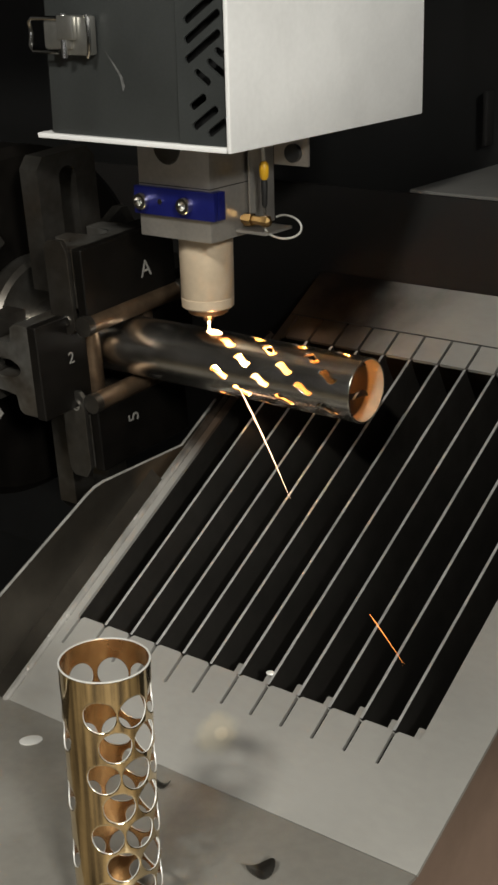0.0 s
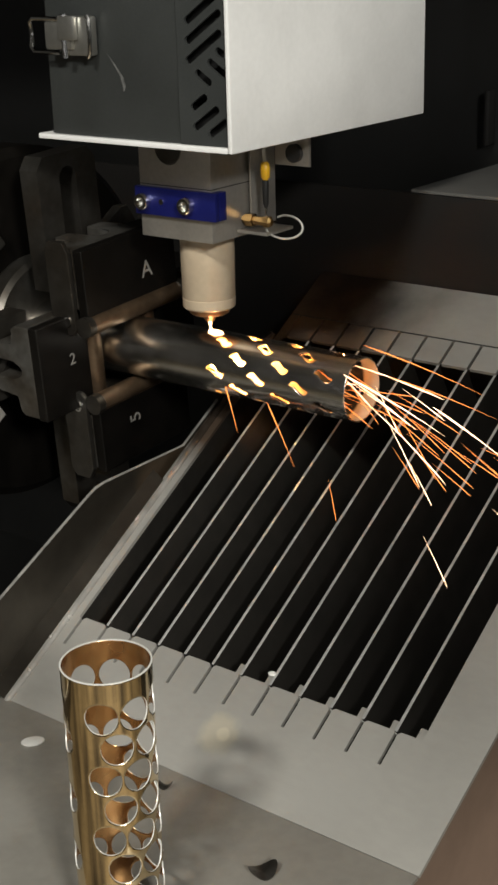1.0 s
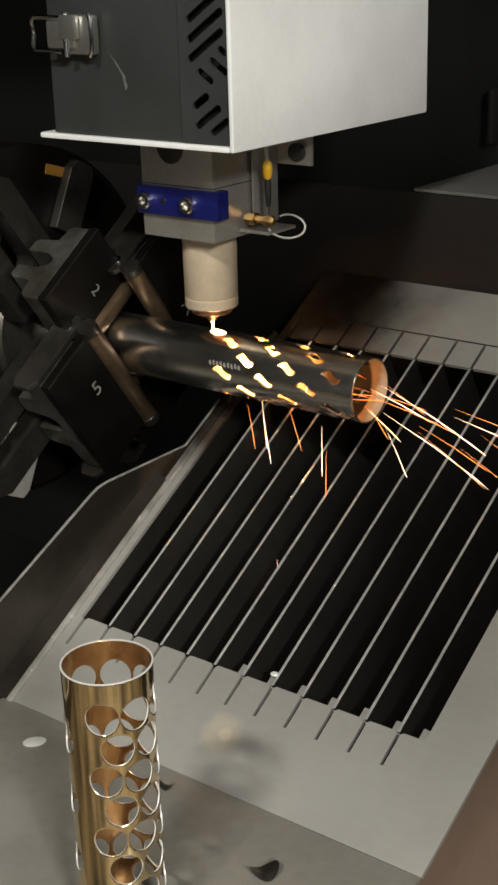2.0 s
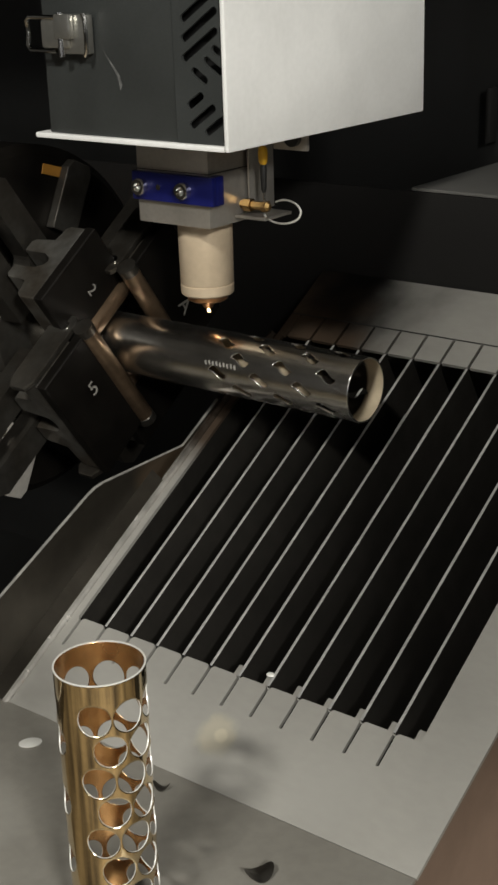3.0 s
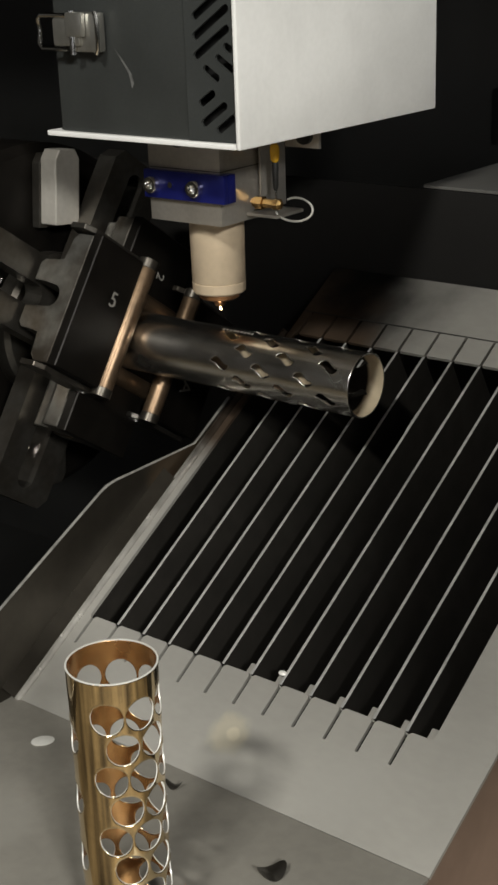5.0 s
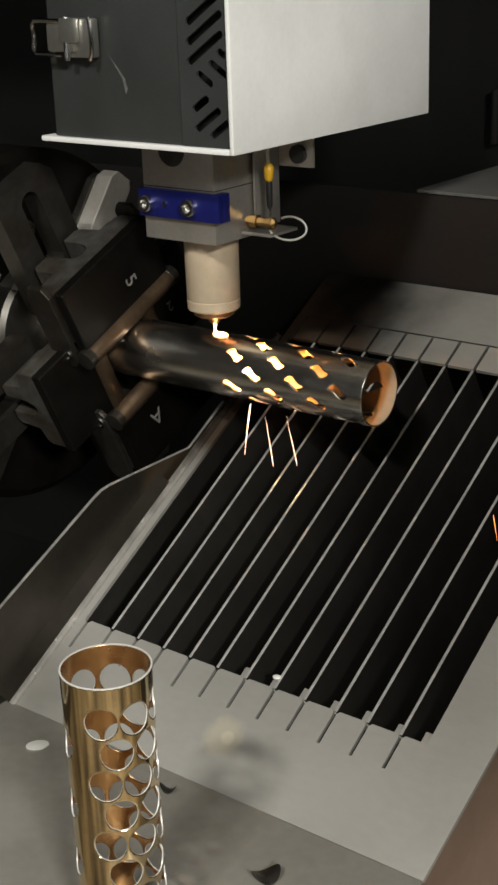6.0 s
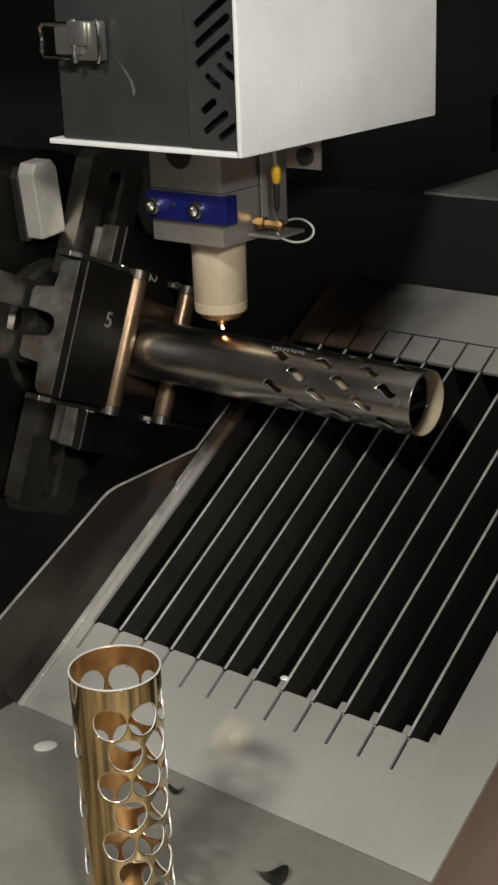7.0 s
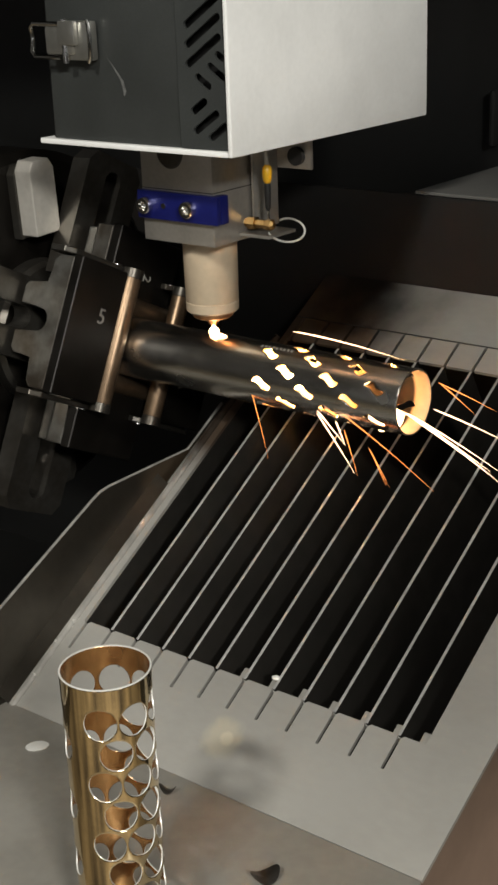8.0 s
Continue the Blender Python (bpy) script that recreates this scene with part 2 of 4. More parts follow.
slab("wall_south", (-4, -4.1, 0), (4, -4, 3.6), WALLM)
slab("wall_east", (4, -4, 0), (4.1, 3, 3.6), WALLM)
slab("wall_west", (-4.1, -4, 0), (-4, 3, 3.6), WALLM)
slab("ceiling", (-4, -4, 3.6), (4, 3, 3.7), WALLM)

# unseen glowing panes, added for bright stripes in the polished tubes
for k, wx in enumerate((-1.6, 0.1, 1.0, 2.6)):
    tagged(part("reflection_pane_%d" % (k + 1), box((wx, -3.995, 0.9), (wx + (0.35, 0.22, 0.55, 0.4)[k], -3.985, 2.6)), PANE_GLOW, smooth=False), kind="structure")
for k, wy in enumerate((-3.2, -1.4)):
    tagged(part("reflection_pane_%d" % (k + 5), box((3.985, wy, 1.0), (3.995, wy + 0.5, 2.7)), PANE_GLOW, smooth=False), kind="structure")

# machine housing round the cutting place
housing = thing("machine_housing", pose(0, 0, 0), "dark painted steel housing of a tube cutting machine", "machine")
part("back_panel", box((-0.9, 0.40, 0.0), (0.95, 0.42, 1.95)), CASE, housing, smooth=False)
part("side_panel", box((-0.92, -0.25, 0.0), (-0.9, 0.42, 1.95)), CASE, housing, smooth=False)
# unseen, added to block the second lamp from the tray's rear
part("lamp_blocker", box((0.95, -0.735, 1.27), (0.97, 0.42, 1.57)), CASE, housing, smooth=False)
part("roof_panel", box((-0.92, -0.25, 1.95), (0.97, 0.42, 1.97)), CASE, housing, smooth=False)
# unseen header, added to block lamp light from the housing's back
part("unseen_header", box((-0.92, -0.27, 1.62), (0.97, -0.2502, 1.97)), CASE, housing, smooth=False)
part("base_cabinet", box((-0.9, -0.42, 0.0), (0.26, 0.40, 0.52)), CASE, housing, smooth=False)
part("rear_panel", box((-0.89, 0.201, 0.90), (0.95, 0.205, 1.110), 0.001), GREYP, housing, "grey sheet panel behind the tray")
# ledge cut off at the left in place of the shade there
part("ledge", box((0.055, 0.201, 1.1105), (0.95, 0.36, 1.1135), 0.001), LEDGE, housing, "grey folded ledge")
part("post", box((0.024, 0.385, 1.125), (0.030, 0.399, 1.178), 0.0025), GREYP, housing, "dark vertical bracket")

# ---- slatted catch tray ----


def build_tray():
    tray = thing("catch_tray", TRAY, "sloping grey sheet-metal catch tray with steel slats over a dark pit", "tray")
    u0, u1, v0, v1, w = -0.0822, 0.2292, 0.0265, 0.3453, 0.0013
    slats = [PITCH * i for i in range(-3, 9)]
    outline = [(u0, v0)]
    for u in slats:
        outline += [(u - w - 0.002, v0), (u - w, v0 - 0.002), (u - w, 0.0005), (u, 0.0), (u + w, 0.0005), (u + w, v0 - 0.002), (u + w + 0.002, v0)]
    outline += [(u1, v0), (u1, v1)]
    for u in reversed(slats):
        outline += [(u + w, v1), (u + w, SLOT_END), (u - w, SLOT_END), (u - w, v1)]
    outline += [(u0, v1)]
    outer = [(-0.0885, 0.43), (-0.0885, -0.058), (0.2705, -0.058), (0.2735, 0.06), (0.2735, 0.43)]
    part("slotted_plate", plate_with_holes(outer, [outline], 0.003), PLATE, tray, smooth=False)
    bend = bmesh.new()
    prev = None
    for k in range(9):
        a = radians(90) * k / 8
        du, dz = -0.0886 - 0.0035 * math.sin(a), 0.0002 + 0.0035 * (1 - math.cos(a))
        row = [bend.verts.new((du, vv, dz)) for vv in (-0.060, 0.05, 0.14, 0.345)] + [bend.verts.new((du - 0.002 * math.sin(a), vv, dz - 0.002 * math.cos(a))) for vv in (0.345, 0.14, 0.05, -0.060)]
        if prev:
            for q in range(8):
                bend.faces.new((prev[q], prev[(q + 1) % 8], row[(q + 1) % 8], row[q]))
        else:
            bend.faces.new(row)
        prev = row
    bend.faces.new(prev)
    part("seam_groove", box((-0.088, SLOT_END + 0.0002, -0.0015), (0.2735, SLOT_END + 0.0014, 0.0003)), BLACK, tray, "dark seam between two sheets", smooth=False)
    web = prism([(-0.0921, 0.0036), (-0.0984, 0.015), (-0.0992, 0.0145), (-0.0941, 0.0036)], -0.060, 0.165, "Y")
    part("fold_web", web, GUARD, tray, "sooty web of the fold", smooth=False)
    part("bent_edge", bend, BENT, tray, "bend along the tray's side with its highlight painted in")
    # bright top edge, the rest of the blade in the pit's dark colour
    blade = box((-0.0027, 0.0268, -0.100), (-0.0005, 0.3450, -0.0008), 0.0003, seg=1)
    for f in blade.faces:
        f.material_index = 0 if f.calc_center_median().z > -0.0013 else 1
    bar = mesh_of("slat", blade, [SLAT, PIT_DARK])
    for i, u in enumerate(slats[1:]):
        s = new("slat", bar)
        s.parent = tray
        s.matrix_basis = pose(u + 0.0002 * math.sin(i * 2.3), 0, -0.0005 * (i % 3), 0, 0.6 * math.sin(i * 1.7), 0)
    for i in range(3, 10):
        u = PITCH * i if i < 9 else u1 + 0.001
        part("hook_tab", box((u - 0.0085, v0 - 0.001, -0.012), (u - 0.0015, v0 + 0.009 + 0.001 * (i % 2), -0.004), 0.001), PLATE, tray)
    for i, (vv, ln) in enumerate(((0.262, 0.018), (0.268, 0.020), (0.258, 0.026))):
        u = PITCH * (2 + i)
        part("weld_patch", box((u - 0.003, vv, -0.006), (u - 0.0012, vv + ln, -0.0012), 0.0006), SLAT, tray)
    return tray


tray = build_tray()
pit = thing("slag_pit", pose(0, 0, 0), "black pit below the slats", "pit", kind="structure")
part("pit_wall", prism([(-0.19, 0.53), (-0.19, 0.789), (0.186, 1.010), (0.186, 0.53)], -0.0415, -0.0405, "X"), PIT_DARK, pit, smooth=False)
part("pit_wall", box((0.305, -0.2, 0.53), (0.308, 0.198, 0.79)), PIT_DARK, pit, smooth=False)
part("pit_wall", box((-0.05, -0.2, 0.53), (0.305, -0.197, 0.776)), PIT_DARK, pit, smooth=False)
part("pit_wall", box((-0.05, 0.188, 0.53), (0.305, 0.192, 1.0)), PIT_DARK, pit, smooth=False)
part("side_skirt", prism([(-0.41, 0.0), (-0.41, 0.7775), (-0.20, 0.7775), (0.19, 1.008), (0.19, 0.0)], 0.309, 0.313, "X"), SKIRT, housing, "brown painted side panel below the tray", smooth=False)
part("pit_floor", box((-0.05, -0.2, 0.525), (0.305, 0.19, 0.53)), PIT_DARK, pit, smooth=False)

apron = tagged(part("apron_plate", prism([(-0.62, -0.2216), (-0.048, -0.2216), (0.122, -0.2216), (0.3225, -0.2216), (0.324, -0.415), (-0.62, -0.415)], 0.7787, 0.7817, "Z", 0.0006), LOWER), "flat worn grey sheet-metal apron in front of the tray", "plate")

# side guard beside the chuck, cut from sheet with a sloping front and a level top
guard_outline = [(-0.60, 0.7825), (-0.60, 0.80), (-0.335, 0.80), (-0.2127, 0.861), (-0.112, 0.9105), (-0.1037, 0.9138), (-0.094, 0.9152), (0.004, 0.9162), (0.10, 0.972), (0.10, 0.93), (0.004, 0.88), (-0.1735, 0.78), (-0.2225, 0.76)]
guard = tagged(part("side_guard", prism(guard_outline, -0.0495, -0.0465, "X", 0.0006), GUARD), "sooty bare steel guard plate standing along the tray", "guard")

# pale rod paints the light caught by the guard's top edge
part("lit_rim", rod([(-0.048, y, z) for y, z in guard_outline[1:8]] + [(-0.048, 0.052, 0.9443)], 0.0013), RIM, guard, "bright top edge, a painted highlight")

# ---- perforated tubes ----


def cut_tube(name, mats, length, inner, outer, holes, step=0.00075, seam=None):
    """A tube along x from 0 back to -length with openings. holes: (x, angle, kind, size)."""
    nc = int(2 * math.pi * outer / step)
    cut_from = min(h[0] for h in holes) - 0.02
    xs = np.arange(0, -cut_from + step, step) * -1.0
    xs = np.concatenate([xs, np.linspace(xs[-1], -length, 8)[1:]]) if length > -cut_from + 0.02 else np.linspace(0, -length, int(length / step))
    ang = np.arange(nc) * 2 * math.pi / nc
    X, A = np.meshgrid(xs, ang, indexing="ij")

    def field(px, pa):
        f = np.full(px.shape, 1.0)
        for hx, ha, kind, size in holes:
            ds = px - hx
            dt = ((pa - ha + math.pi) % (2 * math.pi) - math.pi) * outer
            if kind == "wave":
                half = size
                q = np.clip(ds / half, -1.4, 1.4)
                mid = 0.0021 * np.sin(q * 2.8) + 0.0006 * q
                wide = 0.0025 * np.sqrt(np.clip(1 - q ** 4, 0.0, 1)) * (1 + 0.3 * np.cos(2.8 * q))
                g = np.where(np.abs(q) < 1, np.abs(dt - mid) - wide, np.hypot((np.abs(q) - 1) * half, dt - mid))
            else:
                g = np.hypot(ds, dt) - size
            f = np.minimum(f, g)
        return f

    F = field(X, A)
    nx = len(xs)
    vx, va = X.ravel().copy(), A.ravel().copy()
    idx = np.arange(nx * nc).reshape(nx, nc)
    centre = field((X[:-1] + X[1:]) / 2, np.broadcast_to(ang + math.pi / nc, (nx - 1, nc)))
    keep = centre > 0
    a, b = idx[:-1], np.roll(idx[:-1], -1, axis=1)
    c, d = np.roll(idx[1:], -1, axis=1), idx[1:]
    quads = np.stack([a, b, c, d], -1)[keep]
    # pull the rim of each opening on to its true outline
    count = np.zeros(nx * nc, int)
    for k in range(4):
        np.add.at(count, quads[:, k], 1)
    edge = (count > 0) & (count < 4) & (vx < -1e-6) & (vx > xs[-1] + 1e-6)
    ei = np.nonzero(edge)[0]
    e = 1e-5
    for _ in range(4):
        f0 = field(vx[ei], va[ei])
        gx = (field(vx[ei] + e, va[ei]) - f0) / e
        gt = (field(vx[ei], va[ei] + e / outer) - f0) / e
        n2 = gx * gx + gt * gt + 1e-6
        s = np.clip(f0 / n2, -step * 0.7, step * 0.7)
        vx[ei] -= s * gx
        va[ei] -= s * gt / outer
    n = nx * nc
    co = np.concatenate([np.stack([vx, np.cos(va) * r, np.sin(va) * r], 1) for r in (outer, inner)])
    faces = [tuple(q) for q in quads.tolist()] + [tuple(i + n for i in reversed(q)) for q in quads.tolist()]
    mat_of = [0] * len(quads) + [1] * len(quads)
    seen = {}
    for q in quads.tolist():
        for i in range(4):
            s, t = q[i], q[(i + 1) % 4]
            seen[(s, t)] = 1
    for s, t in seen:
        if (t, s) not in seen:
            faces.append((t, s, s + n, t + n))
            mat_of.append(2)
    me = bpy.data.meshes.new(name)
    me.from_pydata(co.tolist(), [], faces)
    me.update()
    for m in mats:
        me.materials.append(m)
    me.polygons.foreach_set("material_index", mat_of)
    me.polygons.foreach_set("use_smooth", [m < 2 for m in mat_of])
    me.update()
    ob = new(name, me)
    return ob


# work tube: twelve rows of wave slots, every other row set back by half a pitch
SLOTS = []
for row in range(12):
    a = math.pi - radians(30 * row)  # angle 0 of a row faces the front at the first turn
    for k in range(3):
        SLOTS.append((-(0.0415 if row % 2 == 0 else 0.0210) - 0.0405 * k, a, "wave", 0.0088))
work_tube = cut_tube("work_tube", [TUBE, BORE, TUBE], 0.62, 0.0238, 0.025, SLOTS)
tagged(work_tube, "polished stainless steel tube with wave-shaped laser-cut slots", "tube")
marks = bmesh.new()
for i in range(9):
    a = math.pi - radians(-44 + (i % 2))
    xx = -0.135 + 0.0036 * i
    for da, dx, hh in ((0, 0, 0.0012), (0.06, 0.0008, 0.0007)):
        v = [(xx + dx + sx * 0.0009, (0.0251) * math.cos(a + da + sa * hh / 0.025), 0.0251 * math.sin(a + da + sa * hh / 0.025)) for sx, sa in ((-1, -1), (1, -1), (1, 1), (-1, 1))]
        marks.faces.new([marks.verts.new(p) for p in v])
part("etched_mark", marks, ETCH, work_tube, "pale etched bars")

# sample tube standing on the apron
RINGS = []
for ring in range(4):
    for deg in (34, 82, 126, 214, 259, 304, 349):
        RINGS.append((-0.0212 - 0.0381 * ring, radians(deg), "round", 0.0092))
    for deg in (102, 147, 232, 278, 323, 9):
        RINGS.append((-0.0402 - 0.0381 * ring, radians(deg), "round", 0.0092))
sample = cut_tube("sample_tube", [BRASSY, INNER, CHIP], 0.1756, 0.0243, 0.025, RINGS, 0.0008)
sample.matrix_basis = pose(0.2079, -0.361, 0.9573, 0, -90, 0)
part("lip", lathe([(0.0242, 0.0003), (0.02515, 0.0003), (0.0252, 0.0), (0.02505, -0.0003), (0.0243, -0.0003)], 72, "X", closed=True), CHIP, sample, "bright cut edge")
tagged(sample, "gold-toned polished steel tube full of round holes standing on the apron", "tube")

# ---- cutting head cover ----
BX, BY, BZ = 0.0948, -0.0959, 1.1846


def build_cover():
    cover = thing("head_cover", pose(BX, BY, BZ), "white enamelled sheet-metal cover of the cutting head", "machine cover")
    top = 0.42
    # white shell: right side, base flange and rear in folded sheet
    part("side_sheet", box((-0.004, 0, 0), (0, 0.25, top), 0.0018), WHITE, cover)
    part("base_flange", box((-0.1848, 0.0, 0.0), (-0.0042, 0.2455, 0.004), 0.0012), WHITE, cover)
    part("rear_sheet", box((-0.1848, 0.246, 0.0042), (-0.0042, 0.25, top), 0.0012), WHITE, cover)
    part("top_sheet", box((-0.1848, 0.0, top - 0.004), (-0.0042, 0.2455, top), 0.001), WHITE, cover)
    # front panel with diagonal vents
    holes = []

    def slot(cx, cz, ln, deg, wd=0.0054):
        pts = []
        for k in range(12):
            a = math.pi * k / 11 - math.pi / 2
            pts.append((ln / 2 + wd / 2 * math.cos(a), wd / 2 * math.sin(a)))
        pts += [(-p, -q) for p, q in pts]
        c, s = math.cos(radians(deg)), math.sin(radians(deg))
        holes.append([(cx + c * p - s * q, cz + s * p + c * q) for p, q in pts])

    for up in (0.0, 0.1035, 0.207):
        slot(-0.0134, up + 0.0166, 0.014, 34)
        slot(-0.0234, up + 0.0226, 0.021, 34)
        slot(-0.0290, up + 0.0330, 0.011, 34)
        slot(-0.0245, up + 0.0494, 0.010, -34)
        slot(-0.0130, up + 0.0560, 0.012, -34)
        slot(-0.0098, up + 0.0660, 0.003, -34)
        slot(-0.0236, up + 0.0694, 0.031, 34)
        slot(-0.0236, up + 0.0822, 0.031, 34)
        slot(-0.0236, up + 0.0950, 0.031, 34)
    part("front_panel", box((-0.1706, 0.0026, 0.0044), (-0.0462, 0.0048, top - 0.005), 0.0006), PANEL, cover, "dark grey powder-coated panel")
    edge = [(-0.0460, 0.0044), (-0.0044, 0.0044), (-0.0044, top - 0.005), (-0.0460, top - 0.005)]
    part("vent_panel", plate_with_holes(edge, holes, 0.0022), PANEL, cover, "dark grey panel with diagonal vent slots", pose(0, 0.0030, 0, 90, 0, 2.0), smooth=False)
    scuff = bmesh.new()
    line = [(-0.1125, 0.0640), (-0.1080, 0.0590), (-0.1030, 0.0530), (-0.0985, 0.0470), (-0.0968, 0.0410), (-0.0975, 0.0375)]
    for (xa, za), (xb, zb), wa, wb in zip(line, line[1:], (0.0001, 0.0006, 0.0010, 0.0014, 0.0015), (0.0006, 0.0010, 0.0014, 0.0015, 0.0004)):
        scuff.faces.new([scuff.verts.new(p) for p in ((xa - wa, 0.0022, za), (xa + wa, 0.0022, za), (xb + wb, 0.0022, zb), (xb - wb, 0.0022, zb))])
    part("scuff", scuff, SCUFF, cover, "pale rubbed scuff")
    inner = bmesh.new()
    box((-0.1700, 0.02, 0.005), (-0.006, 0.024, top - 0.006), 0, inner)
    box((-0.1748, 0.006, 0.0045), (-0.1715, 0.24, top - 0.006), 0, inner)
    part("inner_lining", inner, BLACK, cover, smooth=False)
    # draw latch
    latch = part("latch", box((-0.1600, -0.0105, 0.0655), (-0.1335, -0.0030, 0.0850), 0.0022), LATCHED, cover, "stainless draw latch")
    keeper = part("keeper", box((-0.1415, -0.0075, 0.0615), (-0.1180, 0.0004, 0.0885), 0.002), LATCHED, latch)
    part("keeper_tongue", box((-0.1450, -0.0125, 0.0720), (-0.1290, -0.0076, 0.0890), 0.0018), LATCHED, keeper)
    part("hinge_roll", rod([(-0.1405, -0.0092, 0.0600), (-0.1405, -0.0092, 0.0900)], 0.0028, 16), CHROME, latch)
    bail = [(-0.146, -0.009, 0.0865), (-0.171, -0.010, 0.0868), (-0.1760, -0.008, 0.084), (-0.1766, -0.006, 0.076), (-0.1760, -0.008, 0.0670), (-0.171, -0.010, 0.0638), (-0.146, -0.009, 0.0636)]
    part("bail", rod(bail, 0.0018), CHROME, latch)
    part("edge_roll", rod([(-0.1200, -0.0078, 0.0605), (-0.1182, -0.0080, 0.064), (-0.1178, -0.008, 0.075), (-0.1182, -0.008, 0.0855), (-0.1200, -0.0078, 0.0890)], 0.0016), CHROME, latch)
    return cover


cover = build_cover()

# ---- cutting head ----
NX = -0.0095


def screw_head(r, depth):
    bm = lathe([(r, 0), (r, -depth * 0.8), (r * 0.92, -depth), (r * 0.56, -depth), (r * 0.5, -depth * 0.35)], 24, "Y")
    return bm


def build_head():
    head = thing("laser_cutter", pose(NX, 0, 1.036), "laser cutting head with aluminium block and cream nozzle sleeve", "cutting head")
    b = 0.069  # underside of the block over the nozzle tip
    block = bmesh.new()
    box((-0.0365, -0.035, b), (0.0345, 0.030, b + 0.130), 0.0012, block)
    part("block", block, ALU, head)
    # flat dark disc stands in for the shade of a round hole
    part("bore", lathe([(0.0135, -0.0352), (0.0130, -0.0356), (0.0126, -0.0356), (0.0122, -0.0350)], 36, "Y", at=(-0.006, 0, b + 0.070)), STEEL, head, "dark disc painted as a round recess")
    part("seam", box((-0.0368, -0.0353, b + 0.0405), (0.0349, 0.0303, b + 0.0411)), STEEL, head)
    band = part("blue_clamp", box((-0.0375, -0.0400, b + 0.018), (0.0420, -0.0352, b + 0.0395), 0.0008), BLUE, head, "blue anodised clamp bar")
    part("clamp_end", box((0.0350, -0.0350, b + 0.018), (0.0420, -0.0260, b + 0.0395), 0.0008), BLUE, band)
    for sx in (-0.0275, 0.0155):
        part("cap_screw", screw_head(0.0064, 0.006), CHROME, band, "chrome socket screw", pose(sx, -0.040, b + 0.0285))
    part("set_screw", lathe([(0.0022, 0), (0.0022, -0.0006), (0.001, -0.0006)], 16, "Y"), CHROME, band, m=pose(-0.0105, -0.0402, b + 0.029))
    part("sleeve", lathe([(0.019, b + 0.002), (0.0212, b), (0.0216, b - 0.006), (0.0212, 0.0185), (0.0206, 0.0175)], 64), CERAMIC, head, "cream heat-stained nozzle sleeve")
    part("lock_ring", lathe([(0.0200, 0.0178), (0.0213, 0.0168), (0.0210, 0.0100), (0.0195, 0.0085), (0.017, 0.008)], 64), CERAMIC, head)
    part("nozzle", lathe([(0.0165, 0.0082), (0.0160, 0.0045), (0.0135, 0.0030), (0.0060, 0.0020), (0.0036, -0.0030), (0.0016, -0.0030), (0.0014, 0.003)], 48), COPPER, head, "copper nozzle tip glowing from heat stains")
    # sensor bracket, plug and loop of cable beside the block
    part("bracket", box((0.0365, 0.0090, b + 0.006), (0.0385, 0.0400, b + 0.120), 0.0005), ALU, head, "thin aluminium bracket")
    part("bracket_foot", box((0.0350, -0.006, b + 0.0040), (0.0640, 0.0280, b + 0.0065), 0.0006), ALU, head)
    part("rear_plate", box((0.046, 0.030, b + 0.052), (0.078, 0.033, b + 0.130), 0.0006), ALU, head)
    part("rear_port", lathe([(0.007, 0.0), (0.007, -0.004), (0.004, -0.004)], 24, "Y"), RUBBER, head, m=pose(0.066, 0.0298, b + 0.062))
    plug = part("plug", lathe([(0.0018, 0.0), (0.0034, 0.002), (0.0038, 0.008), (0.0034, 0.012), (0.0018, 0.014)], 24), YELLOW, head, "yellow cable plug", pose(0.0545, 0.006, b + 0.0440))
    part("boot", lathe([(0.0024, 0.0), (0.0026, -0.004), (0.0022, -0.018), (0.0012, -0.021)], 20), RUBBER, plug, "black rubber boot")
    part("pin", lathe([(0.0010, -0.021), (0.0009, -0.027)], 12), CHROME, plug)
    part("fitting", lathe([(0.0035, 0), (0.0035, 0.005), (0.0052, 0.005), (0.0052, 0.012), (0.0036, 0.012), (0.0036, 0.022), (0.0045, 0.022), (0.0045, 0.027), (0.002, 0.029)], 6, "X"), BRASS, head, "brass hose fitting", pose(0.0325, 0.004, b + 0.0130))
    loop = []
    for k in range(25):
        a = radians(-165 + k * 300 / 24)
        loop.append((0.0745 + 0.0155 * math.cos(a), 0.0040 + 0.005 * math.sin(a * 0.5), b + 0.0105 + 0.0082 * math.sin(a)))
    part("cable_loop", rod(loop, 0.0008), WIRE, head, "thin pale cable bent in a loop")
    part("hose", rod([(0.043, 0.012, b + 0.128), (0.047, 0.006, b + 0.095), (0.053, 0.006, b + 0.078), (0.0545, 0.006, b + 0.058)], 0.0016), WIRE, head)
    part("elbow", rod([(0.040, -0.01, b + 0.1), (0.044, -0.006, b + 0.086), (0.052, 0.0, b + 0.078)], 0.003), ALU, head)
    return head


head = build_head()

# ---- rotary chuck ----


def chamfered(lo, hi, c):
    return box(lo, hi, c * 0.28, seg=1)


